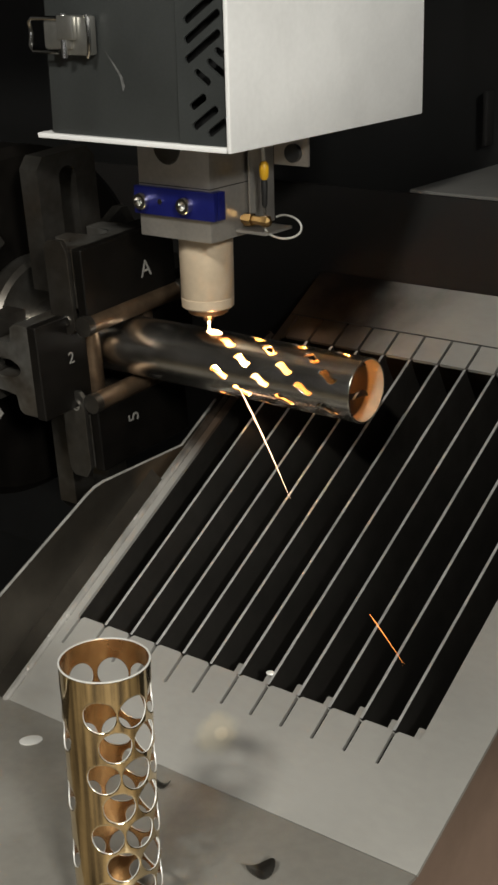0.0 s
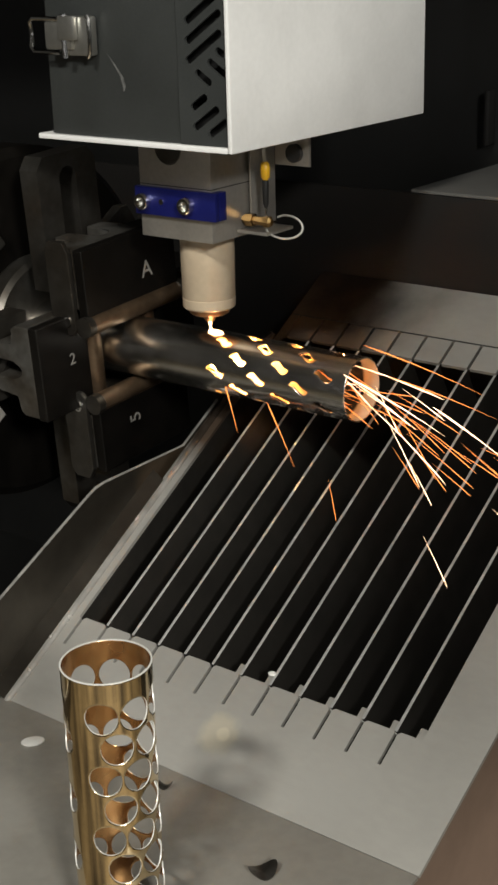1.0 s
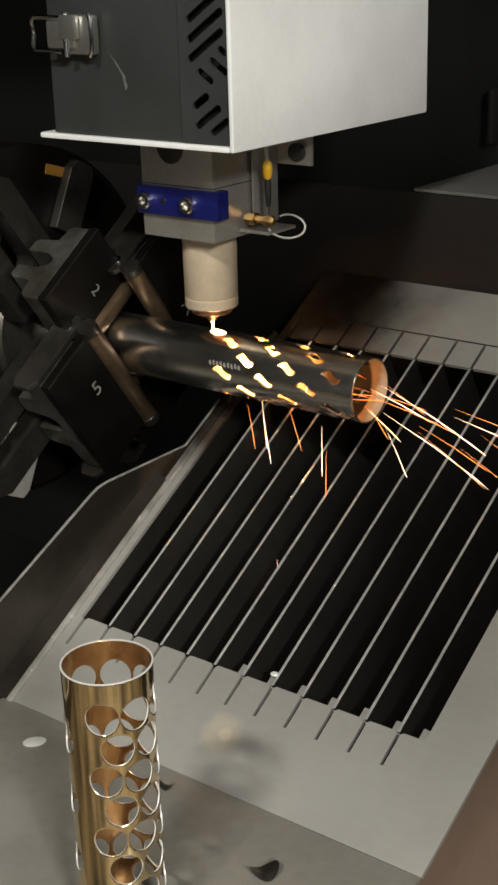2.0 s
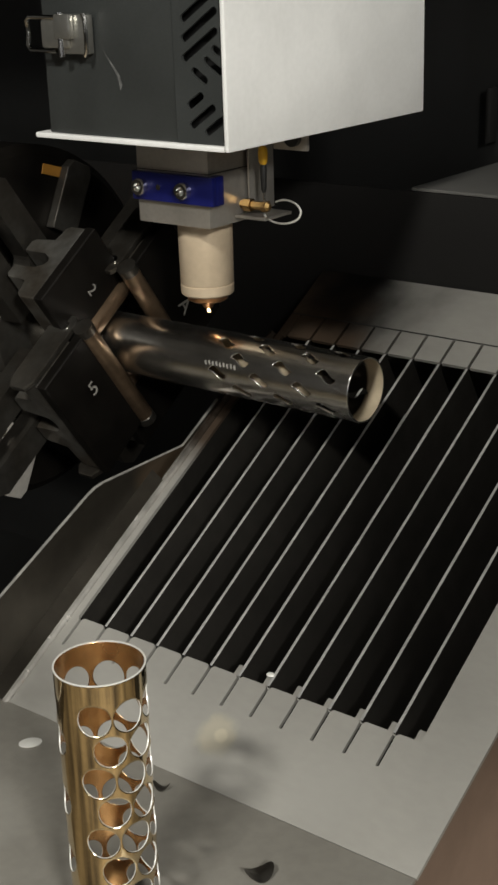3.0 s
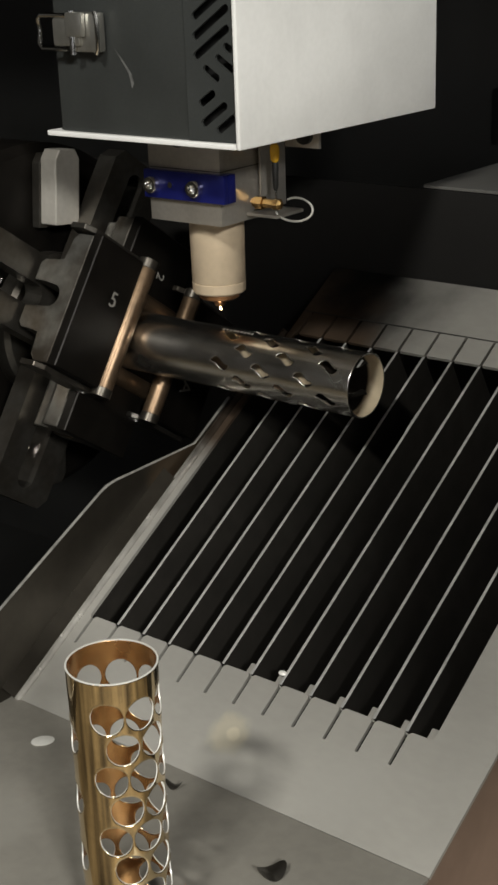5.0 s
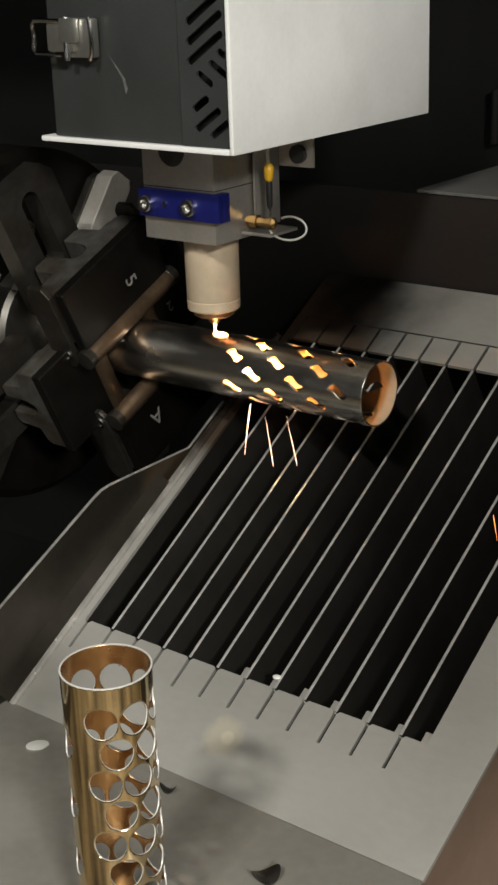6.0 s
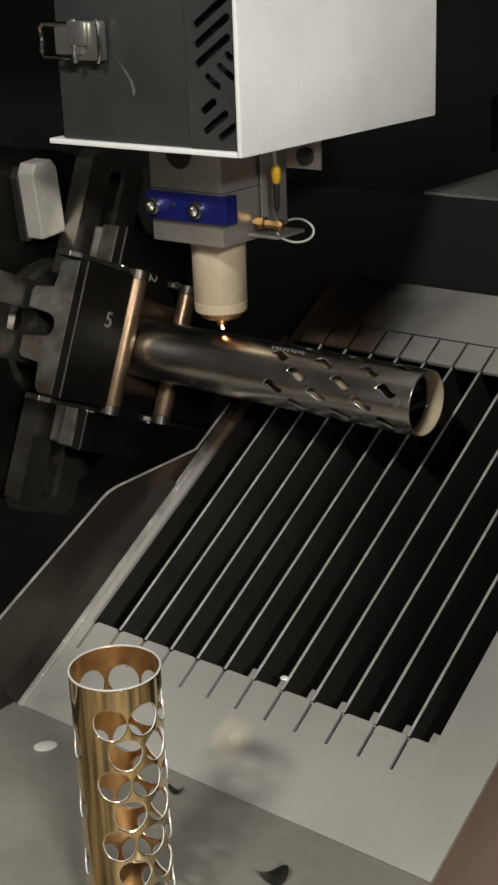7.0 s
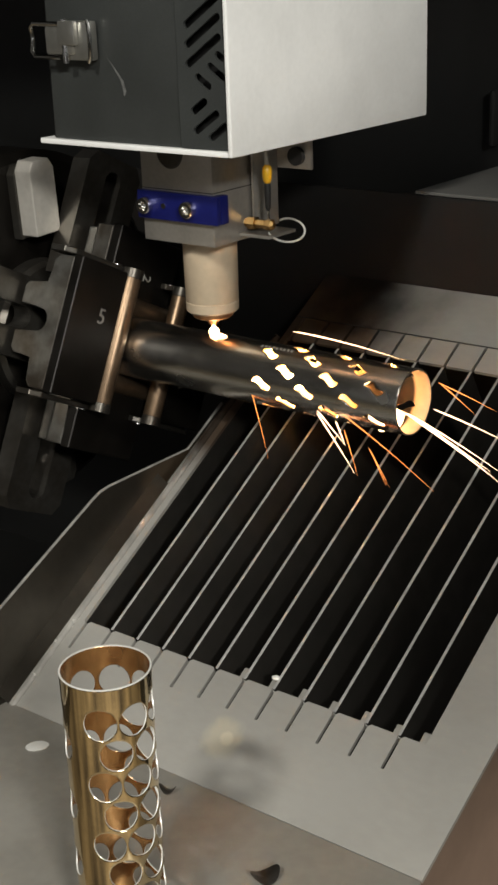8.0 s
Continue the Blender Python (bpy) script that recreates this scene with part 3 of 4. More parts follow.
def build_chuck():
    chuck = thing("rotary_chuck", pose(0, 0, AXIS_Z), "dark steel four-jaw rotary chuck with bronze rollers holding the tube", "chuck")
    part("body", lathe([(0.03, -0.215), (0.150, -0.215), (0.158, -0.222), (0.158, -0.30), (0.150, -0.31), (0.03, -0.31)], 72, "X"), JAW, chuck)
    part("face_ring", lathe([(0.036, -0.195), (0.060, -0.195), (0.064, -0.199), (0.064, -0.2148), (0.036, -0.2148)], 64, "X"), STEEL, chuck)
    for j in range(4):
        d = 0.0 if j % 2 == 0 else -0.020
        turn = pose(0, 0, 0, 90 * j)
        # local: x axial, y tangent, z radial
        wide_jaw = j % 2 == 0
        h = 0.056 if wide_jaw else 0.040
        jaw = part("jaw", chamfered((-0.098 + d, -h, 0.034), (-0.088 + d, h, 0.096), 0.003), JAW, chuck, "dark steel jaw block", turn)
        part("roller", lathe([(0.005, -0.0605), (0.0076, -0.0598), (0.0080, -0.0585), (0.0080, 0.0585), (0.0076, 0.0598), (0.005, 0.0605)], 32, "Y", at=(-0.090 + d, 0, 0.0334)), ROLLER, jaw, "worn bronze roller")
        for s in (-1, 1):
            part("end_cap", lathe([(0.0081, 0.0530 * s), (0.0085, 0.0535 * s), (0.0085, 0.0607 * s), (0.0070, 0.0609 * s)], 24, "Y", at=(-0.090 + d, 0, 0.0334)), STEEL, jaw)
            if wide_jaw:
                bar = part("end_bar", prism([(-0.124, 0.030), (-0.119, 0.025), (-0.103, 0.025), (-0.0985, 0.030), (-0.0985, 0.094), (-0.104, 0.103), (-0.119, 0.103), (-0.124, 0.096)], 0.0566 if s > 0 else -0.0612, 0.0612 if s > 0 else -0.0566, "Y", 0.0008), STEEL, jaw, "steel end bar with cut corners", smooth=False)
                part("axle_screw", lathe([(0.0046, 0.0613 * s), (0.0046, 0.0624 * s), (0.0030, 0.0624 * s), (0.0024, 0.0614 * s)], 20, "Y", at=(-0.107, 0, 0.0370)), CHROME, bar)
        notch = [(-0.162, 0.011)] + [(-0.138 + 0.011 * math.sin(k * math.pi / 8), 0.011 * math.cos(k * math.pi / 8)) for k in range(9)] + [(-0.162, -0.011)]
        steps = [(-0.162, -0.026), (-0.158, -0.030), (-0.136, -0.030), (-0.136, -0.050), (-0.131, -0.055), (-0.1145, -0.055), (-0.1145, 0.055), (-0.131, 0.055), (-0.136, 0.050), (-0.136, 0.030), (-0.158, 0.030), (-0.162, 0.026)]
        part("notched_block", prism([(px + 0.016 + d, py * h / 0.056) for px, py in notch + steps], 0.046, 0.0945, "Z", 0.0014), BLOCK, jaw, "worn stepped steel block with an open notch", smooth=False)
        # slotted slide
        wide = [(-0.034, 0.048), (0.034, 0.048), (0.034, 0.150), (0.026, 0.160), (-0.026, 0.160), (-0.034, 0.150)]
        ov = [(0.010 * math.cos(a), 0.112 + (0.026 if math.sin(a) > 0 else -0.026) + 0.010 * math.sin(a)) for a in [2 * math.pi * k / 20 + 0.01 for k in range(20)]]
        sl = plate_with_holes(wide, [ov], 0.020)
        part("slide", sl, STEEL, jaw, "slotted steel slide", Matrix.Translation((-0.150 + d, 0, 0)) @ Matrix(((0, 0, 1, 0), (1, 0, 0, 0), (0, 1, 0, 0), (0, 0, 0, 1))), smooth=False)
        part("slide_bolt", lathe([(0.007, -0.174 + d), (0.007, -0.166 + d), (0.004, -0.166 + d), (0.004, -0.170 + d)], 6, "X", at=(0, 0, 0.112)), CHROME, jaw)
    for j in range(4):
        turn = pose(0, 0, 0, 90 * j + 29)
        blk = part("face_block", prism([(-0.015, 0.086), (0.015, 0.086), (0.015, 0.142), (0.010, 0.150), (-0.010, 0.150), (-0.015, 0.142)], -0.2148, -0.205, "X", 0.0012), STEEL, chuck, "steel face block", turn, smooth=False)
        if j in (1, 2):
            part("bright_cap", prism([(-0.014, 0.090), (0.014, 0.090), (0.014, 0.146), (0.009, 0.154), (-0.009, 0.154), (-0.014, 0.146)], -0.2048, -0.186, "X", 0.0012), BRIGHT, blk, "bright machined steel cap", smooth=False)
    return chuck


chuck = build_chuck()
sticker = tagged(part("sticker", box((-0.2146, -0.0145, -0.0045), (-0.2138, 0.0145, 0.0045), 0.0002, seg=1), LABEL, chuck, "orange warning sticker", pose(0, -0.085, 0.107, 38)), "orange warning sticker")


def painted_mark(word, jaw_turn, tangent, radial, axial, size, tilt):
    data = bpy.data.curves.new("painted_mark", "FONT")
    data.body, data.size, data.align_x, data.align_y, data.extrude = word, size, "CENTER", "CENTER", 0.0002
    data.materials.append(MARK)
    ob = new("painted_mark", data)
    ob.parent = chuck
    ob.matrix_basis = pose(0, 0, 0, jaw_turn) @ Matrix.Translation((axial, tangent, radial)) @ pose(0, 0, 0, 90, 0, 90) @ pose(0, 0, 0, 0, 0, tilt)
    return tagged(ob, "hand-painted white mark")


painted_mark("A", 0, 0.018, 0.062, -0.0876, 0.020, 0)
painted_mark("2", 90, 0.004, 0.060, -0.1076, 0.014, -90)
painted_mark("5", 180, 0.014, 0.060, -0.0876, 0.018, -90)

# ---- off-cuts lying about ----


def chip(m, r, sx, mat, bend=0.0):
    bm = lathe([(0.0001, 0.0012), (r * 0.6, 0.0012), (r, 0.0006), (r, 0.0), (0.0001, 0.0)], 28)
    for v in bm.verts:
        v.co.x *= sx
        v.co.z += bend * (v.co.x / r) ** 2
    ob = part("offcut", bm, mat, None, "", m)
    return tagged(ob, "small bright oval steel off-cut lying on the apron", "off-cut", "off-cuts on the apron")


chip(pose(0.0193, -0.2524, 0.782, 0, 0, 50), 0.0062, 1.35, CHIP)
chip(pose(0.2438, -0.2747, 0.782, 0, 0, 60), 0.0075, 1.25, STEEL, 0.004)

drop = chip(pose(0.1531, -0.1416, 0.8292, 30.667, 0, 20), 0.0020, 1.5, CHIP)
tagged(drop, "tiny bright metal drip on the tray's edge", "off-cut", "off-cuts on the apron")
sliver = chip(pose(0.1344, -0.2405, 0.7819, 0, 0, 20), 0.0032, 1.9, STEEL, 0.0015)
tagged(sliver, "thin dark steel sliver lying on the apron", "off-cut", "off-cuts on the apron")

# ---- fire: cutting glow and flying sparks ----
HOT = glowing("white_hot_metal", (1.0, 0.58, 0.28), 14)
BLAST = glowing("blast_fire", (1.0, 0.42, 0.11), 260)
PILOT = glowing("small_cutting_fire", (1.0, 0.42, 0.11), 170)
FIRE = glowing("cutting_fire", (1.0, 0.40, 0.10), 400)
EMBER = glowing("orange_hot_metal", (1.0, 0.30, 0.07), 1.9)
GLINT = glowing("flying_hot_metal", (1.0, 0.62, 0.38), 4.5)
CUTTING = [(0.0, 1.1), (1.58, 2.88), (3.45, 4.78), (5.4, 6.58), (7.12, 8.1)]


def build_fire():
    core = part("cutting_fire", lathe([(0.0006, -0.018), (0.004, -0.014), (0.0060, -0.005), (0.0060, 0.005), (0.004, 0.014), (0.0006, 0.018)], 20, "X"), FIRE)
    tagged(core, "orange fire of molten metal inside the tube", "fire")
    pilot = part("cutting_fire", lathe([(0.0006, -0.010), (0.0030, -0.007), (0.0042, 0.0), (0.0030, 0.007), (0.0006, 0.010)], 16, "X"), PILOT)
    tagged(pilot, "small orange fire below the nozzle", "fire")
    blast = part("fire_blast", lathe([(0.0006, -0.040), (0.0050, -0.030), (0.0070, -0.008), (0.0060, 0.016), (0.0025, 0.036), (0.0006, 0.044)], 20, "X"), BLAST)
    tagged(blast, "long orange blast of fire inside the tube", "fire")
    jet = lathe([(0.0009, 0.0), (0.0013, -0.003), (0.0007, -0.006), (0.0012, -0.0085)], 12, "Z")
    for v in jet.verts:
        v.co.x += 0.25 * (-v.co.z) ** 1.3
    spot = part("cutting_spot", jet, HOT)
    drop = lathe([(0.0004, -0.0016), (0.0024, -0.0013), (0.0032, 0.0), (0.0022, 0.0013), (0.0004, 0.0016)], 14, "Z")
    for v in drop.verts:
        v.co.x *= 2.4
    drop = tagged(part("molten_drop", drop, HOT), "white-hot molten metal on the cut", "fire")
    tagged(spot, "white-hot cutting point under the nozzle", "fire")
    ball = lathe([(0.0004, -0.0060), (0.0040, -0.0048), (0.0062, -0.0012), (0.0058, 0.0022), (0.0030, 0.0052), (0.0004, 0.0075)], 18, "Z")
    for v in ball.verts:
        v.co *= 0.68 * (1 + 0.10 * noise.noise(v.co * 200))
    puff = lathe([(0.0004, -0.013), (0.0070, -0.009), (0.0100, 0.0), (0.0085, 0.008), (0.0052, 0.013), (0.0004, 0.016)], 24, "X")
    for v in puff.verts:
        v.co *= 1 + 0.18 * noise.noise(v.co * 150)
    puff = tagged(part("fire_puff", puff, HOT), "white-hot burst of fire at the tube mouth", "fire")
    ball = part("fire_ball", ball, HOT)
    tagged(ball, "white-hot ball of fire where the beam strikes", "fire")
    return core, spot, ball, drop, puff, pilot, blast


fire_core, fire_spot, fire_ball, fire_drop, fire_puff, fire_pilot, fire_blast = build_fire()
SPARK_MESHES = []
for ln, r, mat in ((0.040, 0.0003, GLINT), (0.060, 0.00034, GLINT), (0.095, 0.0004, GLINT), (0.065, 0.00027, EMBER), (0.038, 0.00027, EMBER)):
    bm = lathe([(r * 0.15, 0.0), (r, -ln * 0.12), (r * 0.8, -ln * 0.5), (r * 0.1, -ln)], 6, "X")
    for v in bm.verts:
        v.co.z -= 0.9 * v.co.x ** 2 * 1.0
    SPARK_MESHES.append(mesh_of("spark", bm, mat))


def new_spark(kind):
    ob = new("spark", SPARK_MESHES[kind])
    return tagged(ob, "thin glowing streak of hot metal flying off the tube", "spark", "flying sparks")


END_KINDS = [(0, 3, 4, 3, 1, 3, 4, 3, 2, 3)[i % 10] for i in range(110)]
END_SPARKS = [new_spark(k) for k in END_KINDS]
DOWN_SPARKS = [new_spark((0, 4, 4)[i % 3]) for i in range(36)]
SHOTS = []


def shot(t, tail, head, mat):
    """One spark seen at a given moment between two places, flying on from there."""
    a, b = Vector(tail), Vector(head)
    ln = (b - a).length
    r = 0.00055 if mat is GLINT else 0.00036
    bm = lathe([(r * 0.10, 0.0), (r * 0.35, -ln * 0.2), (r * 0.6, -ln * 0.4), (r * 0.85, -ln * 0.6), (r, -ln * 0.8), (r * 0.75, -ln * 0.93), (r * 0.15, -ln)], 6, "X")
    for v in bm.verts:
        v.co.z -= 0.7 * (v.co.x * (v.co.x + ln))
    ob = new("spark", mesh_of("spark", bm, mat))
    tagged(ob, "thin glowing streak of hot metal flying off the tube", "spark", "flying sparks")
    SHOTS.append((ob, t, b, (b - a) * 20))


def shots():
    shot(0.0, (0.038, -0.022, 0.989), (0.092, -0.031, 0.911), GLINT)
    shot(0.0, (0.207, -0.096, 0.873), (0.251, -0.121, 0.858), EMBER)
    shot(0.5, (0.145, -0.022, 1.000), (0.196, -0.022, 0.975), GLINT)
    shot(0.5, (0.078, -0.022, 0.977), (0.105, -0.022, 0.940), GLINT)
    shot(0.5, (0.082, -0.022, 0.979), (0.112, -0.022, 0.945), GLINT)
    shot(0.5, (0.079, -0.022, 0.980), (0.098, -0.022, 0.938), GLINT)
    shot(0.5, (0.053, -0.022, 0.983), (0.086, -0.022, 0.935), EMBER)
    shot(1.0, (0.150, -0.022, 1.032), (0.251, -0.022, 1.027), EMBER)
    shot(1.0, (0.170, -0.022, 1.012), (0.261, -0.022, 1.012), EMBER)
    shot(1.0, (0.130, -0.022, 1.008), (0.220, -0.022, 0.992), GLINT)
    shot(1.0, (0.205, -0.022, 0.998), (0.275, -0.022, 0.980), GLINT)
    shot(1.0, (0.016, -0.022, 0.997), (0.033, -0.022, 0.957), EMBER)
    shot(1.0, (0.056, -0.022, 0.985), (0.088, -0.022, 0.940), EMBER)
    shot(4.0, (0.088, -0.022, 0.980), (0.108, -0.022, 0.935), GLINT)
    shot(4.5, (0.094, -0.022, 1.036), (0.187, -0.022, 1.042), GLINT)
    shot(4.5, (0.052, -0.022, 1.036), (0.140, -0.022, 1.037), EMBER)
    shot(4.5, (0.164, -0.022, 1.012), (0.252, -0.022, 1.011), GLINT)
    shot(4.5, (0.164, -0.022, 1.004), (0.253, -0.022, 0.979), GLINT)
    shot(4.5, (0.058, -0.022, 0.983), (0.086, -0.022, 0.923), GLINT)
    shot(4.5, (0.160, -0.022, 0.990), (0.206, -0.022, 0.947), GLINT)
    shot(4.5, (0.168, -0.022, 1.025), (0.251, -0.022, 1.026), GLINT)
    shot(4.5, (0.172, -0.026, 1.023), (0.251, -0.026, 1.016), GLINT)
    shot(4.5, (0.177, -0.030, 1.022), (0.256, -0.030, 1.006), GLINT)
    shot(4.5, (0.185, -0.034, 1.022), (0.231, -0.034, 0.993), GLINT)
    shot(4.5, (0.168, -0.022, 1.030), (0.251, -0.022, 1.034), EMBER)
    shot(4.5, (0.156, -0.026, 0.988), (0.207, -0.026, 0.950), GLINT)
    shot(4.5, (0.144, -0.030, 0.986), (0.177, -0.030, 0.956), GLINT)
    shot(4.5, (0.164, -0.034, 0.992), (0.191, -0.034, 0.957), GLINT)
    shot(4.5, (0.172, -0.022, 0.985), (0.253, -0.022, 0.966), GLINT)
    shot(4.5, (0.172, -0.026, 0.996), (0.232, -0.026, 0.990), EMBER)
    shot(4.5, (0.133, -0.030, 0.986), (0.136, -0.030, 0.951), EMBER)
    shot(4.5, (0.047, -0.034, 0.985), (0.044, -0.034, 0.948), GLINT)
    shot(4.5, (0.060, -0.022, 0.982), (0.079, -0.022, 0.931), GLINT)
    shot(4.5, (0.070, -0.026, 0.983), (0.089, -0.026, 0.952), GLINT)
    shot(4.5, (0.079, -0.030, 0.985), (0.103, -0.030, 0.969), GLINT)
    shot(4.5, (0.032, -0.034, 0.989), (0.027, -0.034, 0.969), GLINT)
    shot(4.5, (0.171, -0.022, 1.016), (0.252, -0.022, 0.998), GLINT)
    shot(4.5, (0.172, -0.026, 1.013), (0.224, -0.026, 1.001), EMBER)
    shot(4.5, (0.071, -0.030, 1.041), (0.161, -0.030, 1.044), GLINT)
    shot(8.0, (0.101, -0.024, 0.984), (0.142, -0.024, 0.950), GLINT)
    shot(8.0, (0.120, -0.024, 0.984), (0.134, -0.024, 0.970), GLINT)
    shot(8.0, (0.151, -0.024, 0.965), (0.170, -0.024, 0.946), EMBER)
    shot(8.0, (0.209, -0.024, 1.020), (0.244, -0.024, 1.014), EMBER)
    shot(6.0, (0.045, -0.022, 0.985), (0.034, -0.022, 0.940), GLINT)
    shot(6.5, (0.083, -0.022, 0.981), (0.174, -0.022, 0.953), GLINT)
    shot(6.5, (0.100, -0.022, 0.949), (0.256, -0.059, 0.894), GLINT)
    shot(6.5, (0.084, -0.022, 0.941), (0.148, -0.047, 0.901), GLINT)
    shot(6.5, (0.159, -0.024, 0.983), (0.205, -0.024, 0.965), GLINT)
    shot(6.5, (0.168, -0.024, 0.982), (0.229, -0.024, 0.958), GLINT)
    shot(6.5, (0.19, -0.024, 1.013), (0.238, -0.024, 1.014), EMBER)
    shot(6.5, (0.187, -0.024, 0.995), (0.233, -0.024, 0.996), EMBER)
    shot(6.5, (0.179, -0.024, 0.996), (0.232, -0.024, 0.981), EMBER)
    shot(6.5, (0.135, -0.024, 1.006), (0.192, -0.024, 0.998), EMBER)
    shot(6.5, (0.081, -0.024, 0.981), (0.132, -0.024, 0.985), GLINT)
    shot(8.0, (0.184, -0.024, 0.991), (0.262, -0.024, 0.977), GLINT)
    shot(8.0, (0.128, -0.024, 0.981), (0.145, -0.024, 0.948), EMBER)
    shot(8.0, (0.198, -0.024, 0.986), (0.262, -0.024, 0.969), GLINT)
    shot(8.0, (0.148, -0.024, 0.967), (0.173, -0.024, 0.945), EMBER)
    shot(8.0, (0.212, -0.024, 1.017), (0.259, -0.024, 1.02), EMBER)
    shot(4.0, (0.018, -0.024, 0.984), (0.011, -0.024, 0.958), GLINT)
    shot(4.0, (0.01, -0.024, 0.957), (-0.018, -0.024, 0.939), GLINT)
    shot(4.0, (0.03, -0.024, 0.983), (0.036, -0.024, 0.95), GLINT)
    shot(4.0, (0.038, -0.024, 0.982), (0.029, -0.024, 0.946), EMBER)
    shot(7.5, (0.052, -0.022, 0.981), (0.244, -0.178, 0.847), GLINT)
    shot(6.0, (0.274, -0.060, 0.959), (0.283, -0.065, 0.944), EMBER)
    shot(7.5, (0.140, -0.022, 0.975), (0.205, -0.022, 0.935), EMBER)
    shot(8.0, (0.207, -0.022, 0.996), (0.265, -0.022, 0.999), GLINT)
    shot(8.0, (0.184, -0.022, 0.989), (0.265, -0.022, 0.966), GLINT)
    shot(8.0, (0.176, -0.022, 0.992), (0.255, -0.022, 0.974), GLINT)
    shot(8.0, (0.101, -0.022, 0.982), (0.132, -0.022, 0.970), GLINT)
    shot(8.0, (0.122, -0.022, 0.982), (0.210, -0.022, 0.949), EMBER)
    shot(8.0, (0.034, -0.022, 1.014), (0.059, -0.022, 0.944), EMBER)
    shot(8.0, (0.087, -0.022, 1.035), (0.184, -0.022, 1.044), GLINT)


shots()

# ---- motion ----


def at(rows, t):
    return float(np.interp(t, [r[0] for r in rows], [r[1] for r in rows]))


FEED = [(0, 0.1418), (0.5, 0.1225), (1.0, 0.1363), (1.2, 0.1408), (1.5, 0.1408), (2.8, 0.1421), (3.2, 0.1390), (3.5, 0.1407), (4.0, 0.1220), (4.5, 0.1370), (5.0, 0.1300), (5.8, 0.1395), (6.0, 0.1475), (6.5, 0.1608), (6.7, 0.1642), (7.0, 0.1823), (7.5, 0.1658), (8.0, 0.1791)]
CHUCK_ZERO = 5
PARK = -0.40


def aim(p, d):
    """Pose with local x along d, and z as far up as may be."""
    d = d.normalized()
    side = Vector((0, 0, 1)).cross(d)
    side = side.normalized() if side.length > 1e-3 else Vector((0, 1, 0))
    up = d.cross(side)
    m = Matrix((d, side, up)).transposed().to_4x4()
    m.translation = p
    return m


def fly(spark, launches):
    """launches: (frame number, start, speed, frames in flight). Between flights a spark lies in the closed end of the tube."""
    rows = []
    last = -9
    for f, p, v, n in sorted(launches, key=lambda q: q[0]):
        if f <= last + 2 or f < 0:
            continue
        rest = aim(Vector((PARK, 0, AXIS_Z)), v)
        if f - 1 > last + 1:
            rows.append((max(f - 1, 0) / FPS, rest))
        for k in range(min(n, 240 - f) + 1):
            t = k / FPS
            q = p + v * t + Vector((0, 0, -4.9)) * t * t
            rows.append(((f + k) / FPS, aim(q, v + Vector((0, 0, -9.8)) * t)))
        if f + n + 1 <= 240:
            rows.append(((f + n + 1) / FPS, rest))
        last = f + n + 1
    if not rows:
        rows = [(0, aim(Vector((PARK, 0, AXIS_Z)), Vector((1, 0, 0))))]
    if rows[0][0] > 0:
        rows.insert(0, (0, rows[0][1]))
    if rows[-1][0] < 8:
        rows.append((8.0, rows[-1][1]))
    walk(spark, rows)


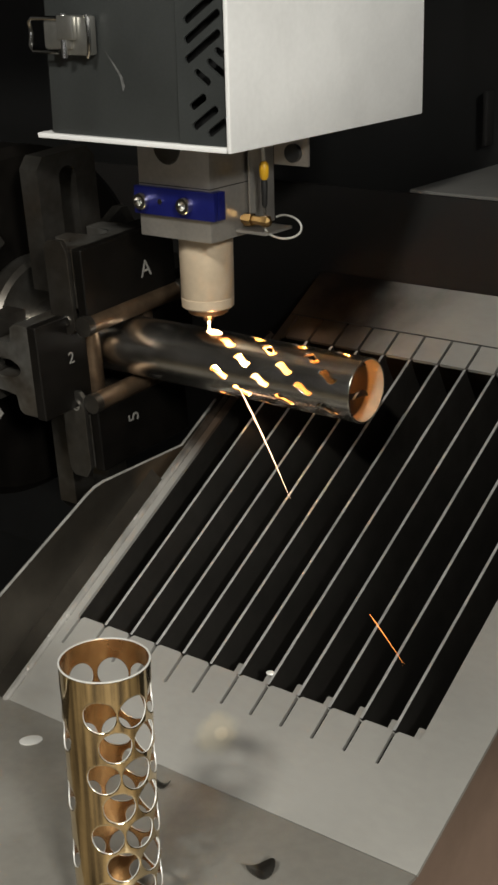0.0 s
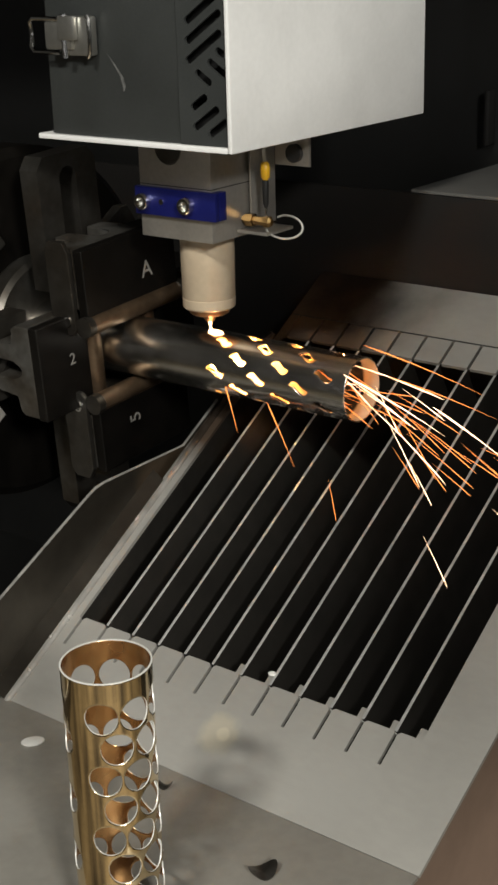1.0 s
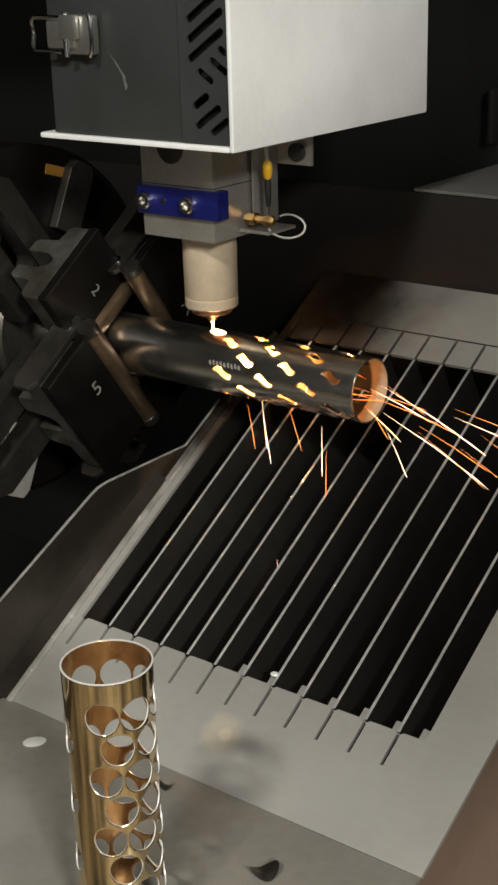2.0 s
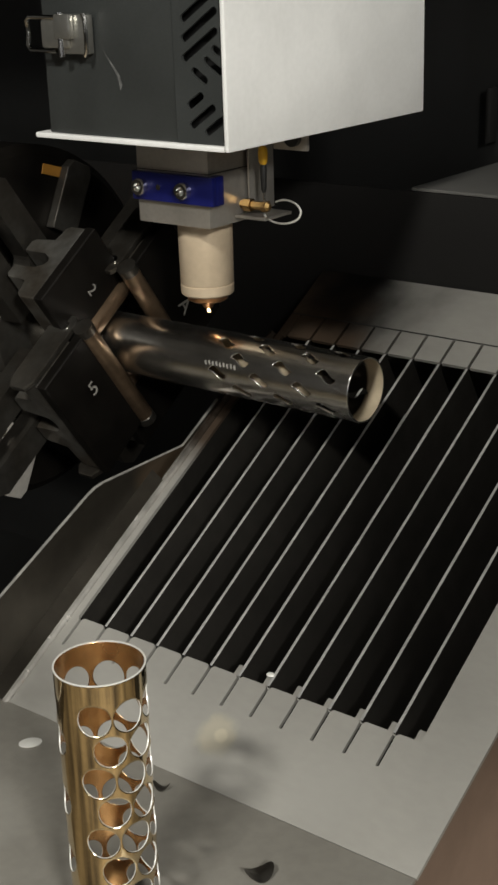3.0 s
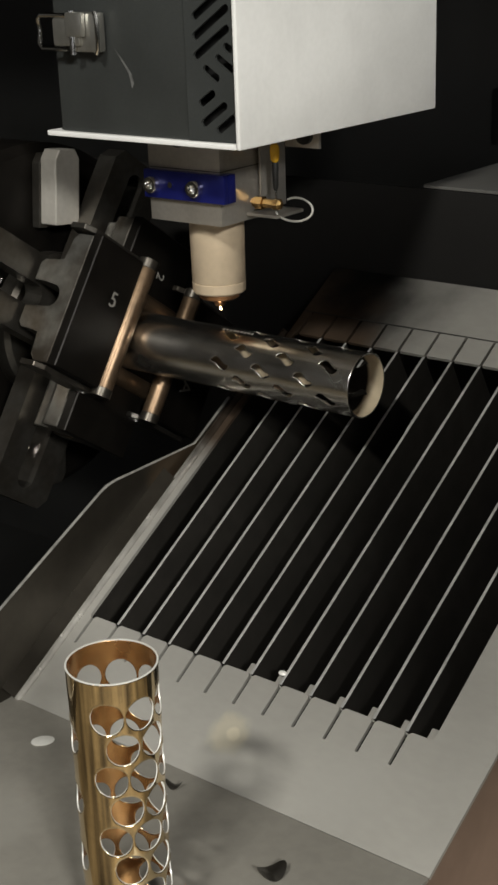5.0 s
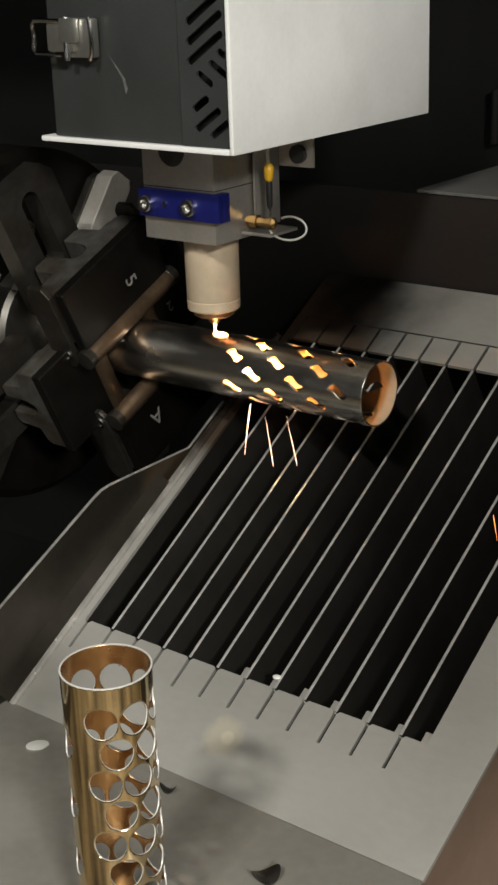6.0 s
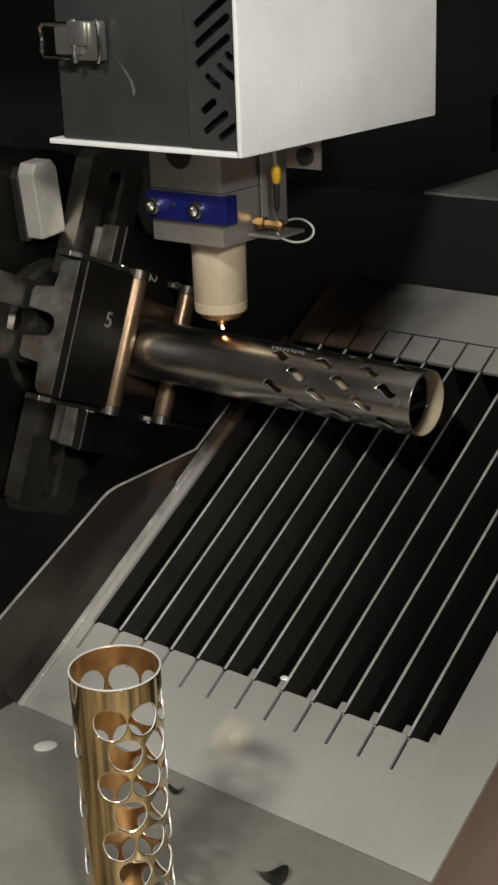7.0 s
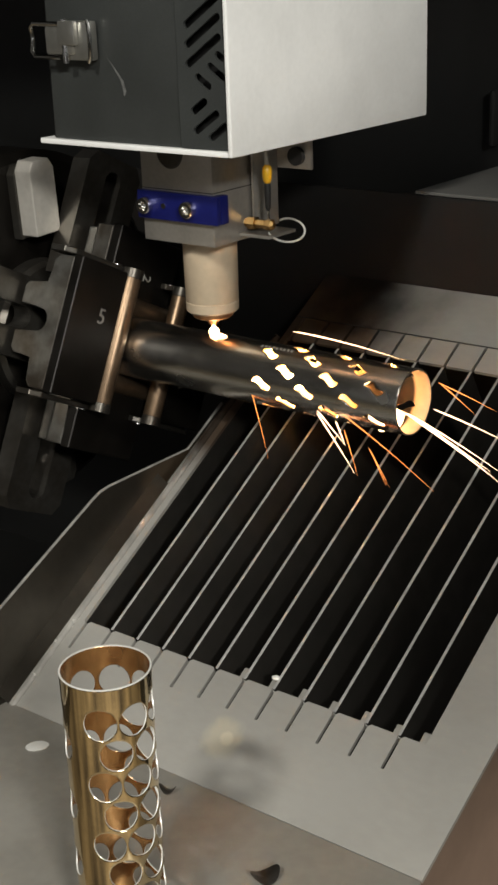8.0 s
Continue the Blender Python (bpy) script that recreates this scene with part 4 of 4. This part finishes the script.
def motions():
    # turn of the tube (degrees, front going up), and lift of the head
    turn = [(0, 1.5), (1.2, 1), (1.3, 30), (1.4, 55), (1.5, 60), (3.0, 60), (3.1, 72), (3.2, 103), (3.3, 118.5), (3.4, 118.5), (3.6, 118), (3.8, 121), (4.0, 122), (4.2, 130), (4.4, 123), (4.6, 121), (4.9, 120), (5.05, 135), (5.2, 150), (5.8, 155), (5.9, 158), (6.0, 160.5), (6.1, 160.5), (6.2, 155), (6.4, 153), (6.5, 149.5), (6.7, 149.5), (6.8, 131), (6.9, 119.5), (7.0, 118.5), (7.2, 118.5), (7.6, 124.5), (7.8, 122), (8.0, 121)]
    lift = [(0, 0), (1.1, 0), (1.25, 0.0105), (1.52, 0.0105), (1.6, 0), (2.85, 0), (2.95, 0.0105), (3.32, 0.0105), (3.42, 0), (4.8, 0), (4.9, 0.0105), (5.25, 0.0105), (5.35, 0), (8.0, 0)]
    times = [round(i * 0.05, 2) for i in range(161)]
    walk(chuck, [(t, pose(0, 0, AXIS_Z, CHUCK_ZERO - at(turn, t))) for t in times])
    walk(work_tube, [(t, pose(at(FEED, t), 0, AXIS_Z, -at(turn, t))) for t in times])
    walk(head, [(t, pose(NX, 0, 1.036 + at(lift, t))) for t in times])
    # the fire burns below the nozzle while it cuts, and draws back into the head when it does not
    burn = []
    for a, b in CUTTING:
        burn += [(a - 0.04, 0), (a, 1), (b, 1), (b + 0.04, 0)]
    ticks = [i / FPS for i in range(241)]
    strong = [(0, 1), (1.06, 1), (1.1, 0), (1.62, 0), (1.66, 1), (2.84, 1), (2.88, 0), (3.56, 0), (3.6, 1), (4.74, 1), (4.78, 0), (5.45, 0), (5.5, 1), (6.54, 1), (6.58, 0), (7.16, 0), (7.2, 1), (8, 1)]
    burst = [(0, 0), (0.42, 0), (0.46, 1), (0.60, 1), (0.64, 0), (4.36, 0), (4.4, 1), (4.64, 1), (4.68, 0), (7.76, 0), (7.8, 1), (8, 1)]
    walk(fire_core, [(t, pose(0.010 + 0.004 * math.sin(t * 23), 0, AXIS_Z - 0.002) if at(strong, t) > 0.5 else pose(NX, 0, 1.15 + at(lift, t))) for t in ticks])
    walk(fire_pilot, [(t, pose(NX + 0.010, 0, AXIS_Z + 0.002) if at(burn, t) > 0.5 else pose(NX, 0.01, 1.15 + at(lift, t))) for t in ticks])
    walk(fire_blast, [(t, pose(0.045 + 0.006 * math.sin(t * 37), 0, AXIS_Z - 0.003) if at(burst, t) > 0.5 else pose(PARK, 0, AXIS_Z)) for t in ticks])
    walk(fire_spot, [(t, pose(NX, 0, 1.0345 + at(lift, t) + (0.0 if at(burn, t) > 0.5 else 0.0035))) for t in ticks])
    walk(fire_drop, [(t, pose(NX + 0.008, -0.003, 1.0252) if at(burn, t) > 0.5 else pose(NX, 0, 1.16)) for t in ticks])
    flare = [(0, 0), (0.36, 0), (0.4, 1), (0.62, 1), (0.66, 0), (1.6, 0), (1.63, 1), (1.75, 1), (1.8, 0), (3.9, 0), (3.94, 1), (4.1, 1), (4.14, 0), (6.36, 0), (6.4, 1), (6.54, 1), (6.57, 0), (7.34, 0), (7.38, 1), (7.56, 1), (7.6, 0), (7.86, 0), (7.9, 1), (8, 1)]
    walk(fire_ball, [(t, pose(NX + 0.002, -0.002, 1.0275 if at(flare, t) > 0.5 else 1.14, 0, 0, 40 * math.sin(t * 31))) for t in ticks])
    walk(fire_puff, [(t, pose(at(FEED, t) - 0.004, 0, AXIS_Z + 0.010) if 4.43 < t < 4.58 else pose(at(FEED, t) - 0.024, -0.003, AXIS_Z - 0.015) if t > 7.93 else pose(PARK, 0, AXIS_Z)) for t in ticks])
    for ob, t, p, v in SHOTS:
        f = round(t * FPS)
        fly(ob, [(f - 1 if f else 0, p - v / FPS if f else p, v, 2)])
    # how thick the sparks fly, out of the tube's end and down through its slots
    out = [(0, 0), (0.15, 0.05), (0.35, 0.05), (0.42, 0), (0.52, 0), (0.6, 0.1), (0.75, 0.25), (0.95, 0.5), (1.05, 0.1), (1.1, 0), (1.58, 0), (1.62, 0.1), (2.3, 0.25), (2.8, 0.12), (2.86, 0), (3.5, 0), (3.7, 0.10), (3.85, 0), (4.05, 0), (4.3, 0.3), (4.42, 1.0), (4.58, 0.9), (4.7, 0.1), (4.75, 0), (5.4, 0), (5.9, 0.03), (5.94, 0), (6.03, 0), (6.2, 0.2), (6.38, 0.12), (6.42, 0), (7.15, 0), (7.3, 0.03), (7.4, 0), (7.6, 0), (7.8, 0.35), (7.88, 0.3), (7.91, 0), (8.0, 0)]
    down = [(0, 0), (0.3, 0.2), (0.45, 0.05), (0.6, 0.2), (0.95, 0.15), (1.05, 0.05), (1.1, 0), (1.58, 0), (1.62, 0.2), (2.3, 0.2), (2.75, 0.5), (2.84, 0.1), (2.86, 0), (3.5, 0), (3.65, 0.3), (3.8, 0.5), (3.92, 0.05), (4.2, 0.1), (4.42, 0.6), (4.6, 0.5), (4.7, 0), (5.4, 0), (5.8, 0.08), (6.0, 0.05), (6.2, 0.3), (6.36, 0.1), (6.4, 0), (7.12, 0), (7.3, 0.2), (7.42, 0), (7.7, 0.1), (7.85, 0.4), (7.88, 0.2), (7.91, 0), (8.0, 0)]
    rng = random.Random(11)
    for spark, kind in zip(END_SPARKS, END_KINDS):
        launches = []
        f = rng.randint(-2, 4)
        while f < 240:
            t = f / FPS
            if rng.random() < at(out, max(t, 0)):
                a, rad = rng.uniform(-2.6, 0.4), rng.uniform(0.004, 0.019)
                p = Vector((at(FEED, max(t, 0)) - rng.uniform(-0.005, 0.015), rad * math.cos(a), AXIS_Z + rad * math.sin(a)))
                v = Vector((rng.uniform(0.5, 2.2), rng.gauss(0.02, 0.18), rng.gauss(-0.15, 0.2)))
                if kind in (0, 4) and rng.random() < 0.5:
                    v = Vector((rng.uniform(0.5, 1.3), rng.gauss(-0.15, 0.2), rng.uniform(-0.9, -0.35)))
                launches.append((f, p, v, rng.randint(2, 3)))
                f += 6
            else:
                f += rng.randint(1, 3)
        fly(spark, launches)
    for spark in DOWN_SPARKS:
        launches = []
        f = rng.randint(-2, 4)
        while f < 240:
            t = f / FPS
            if rng.random() < at(down, max(t, 0)):
                p = Vector((rng.choice((0.02, 0.035, 0.045, 0.06, 0.08, 0.1)), rng.uniform(-0.016, 0.004), AXIS_Z - 0.0225))
                v = Vector((rng.uniform(0.1, 0.9), rng.gauss(-0.3, 0.2), rng.uniform(-1.9, -0.8)))
                launches.append((f, p, v, rng.randint(1, 3)))
                f += 5
            else:
                f += rng.randint(1, 3)
        fly(spark, launches)


motions()
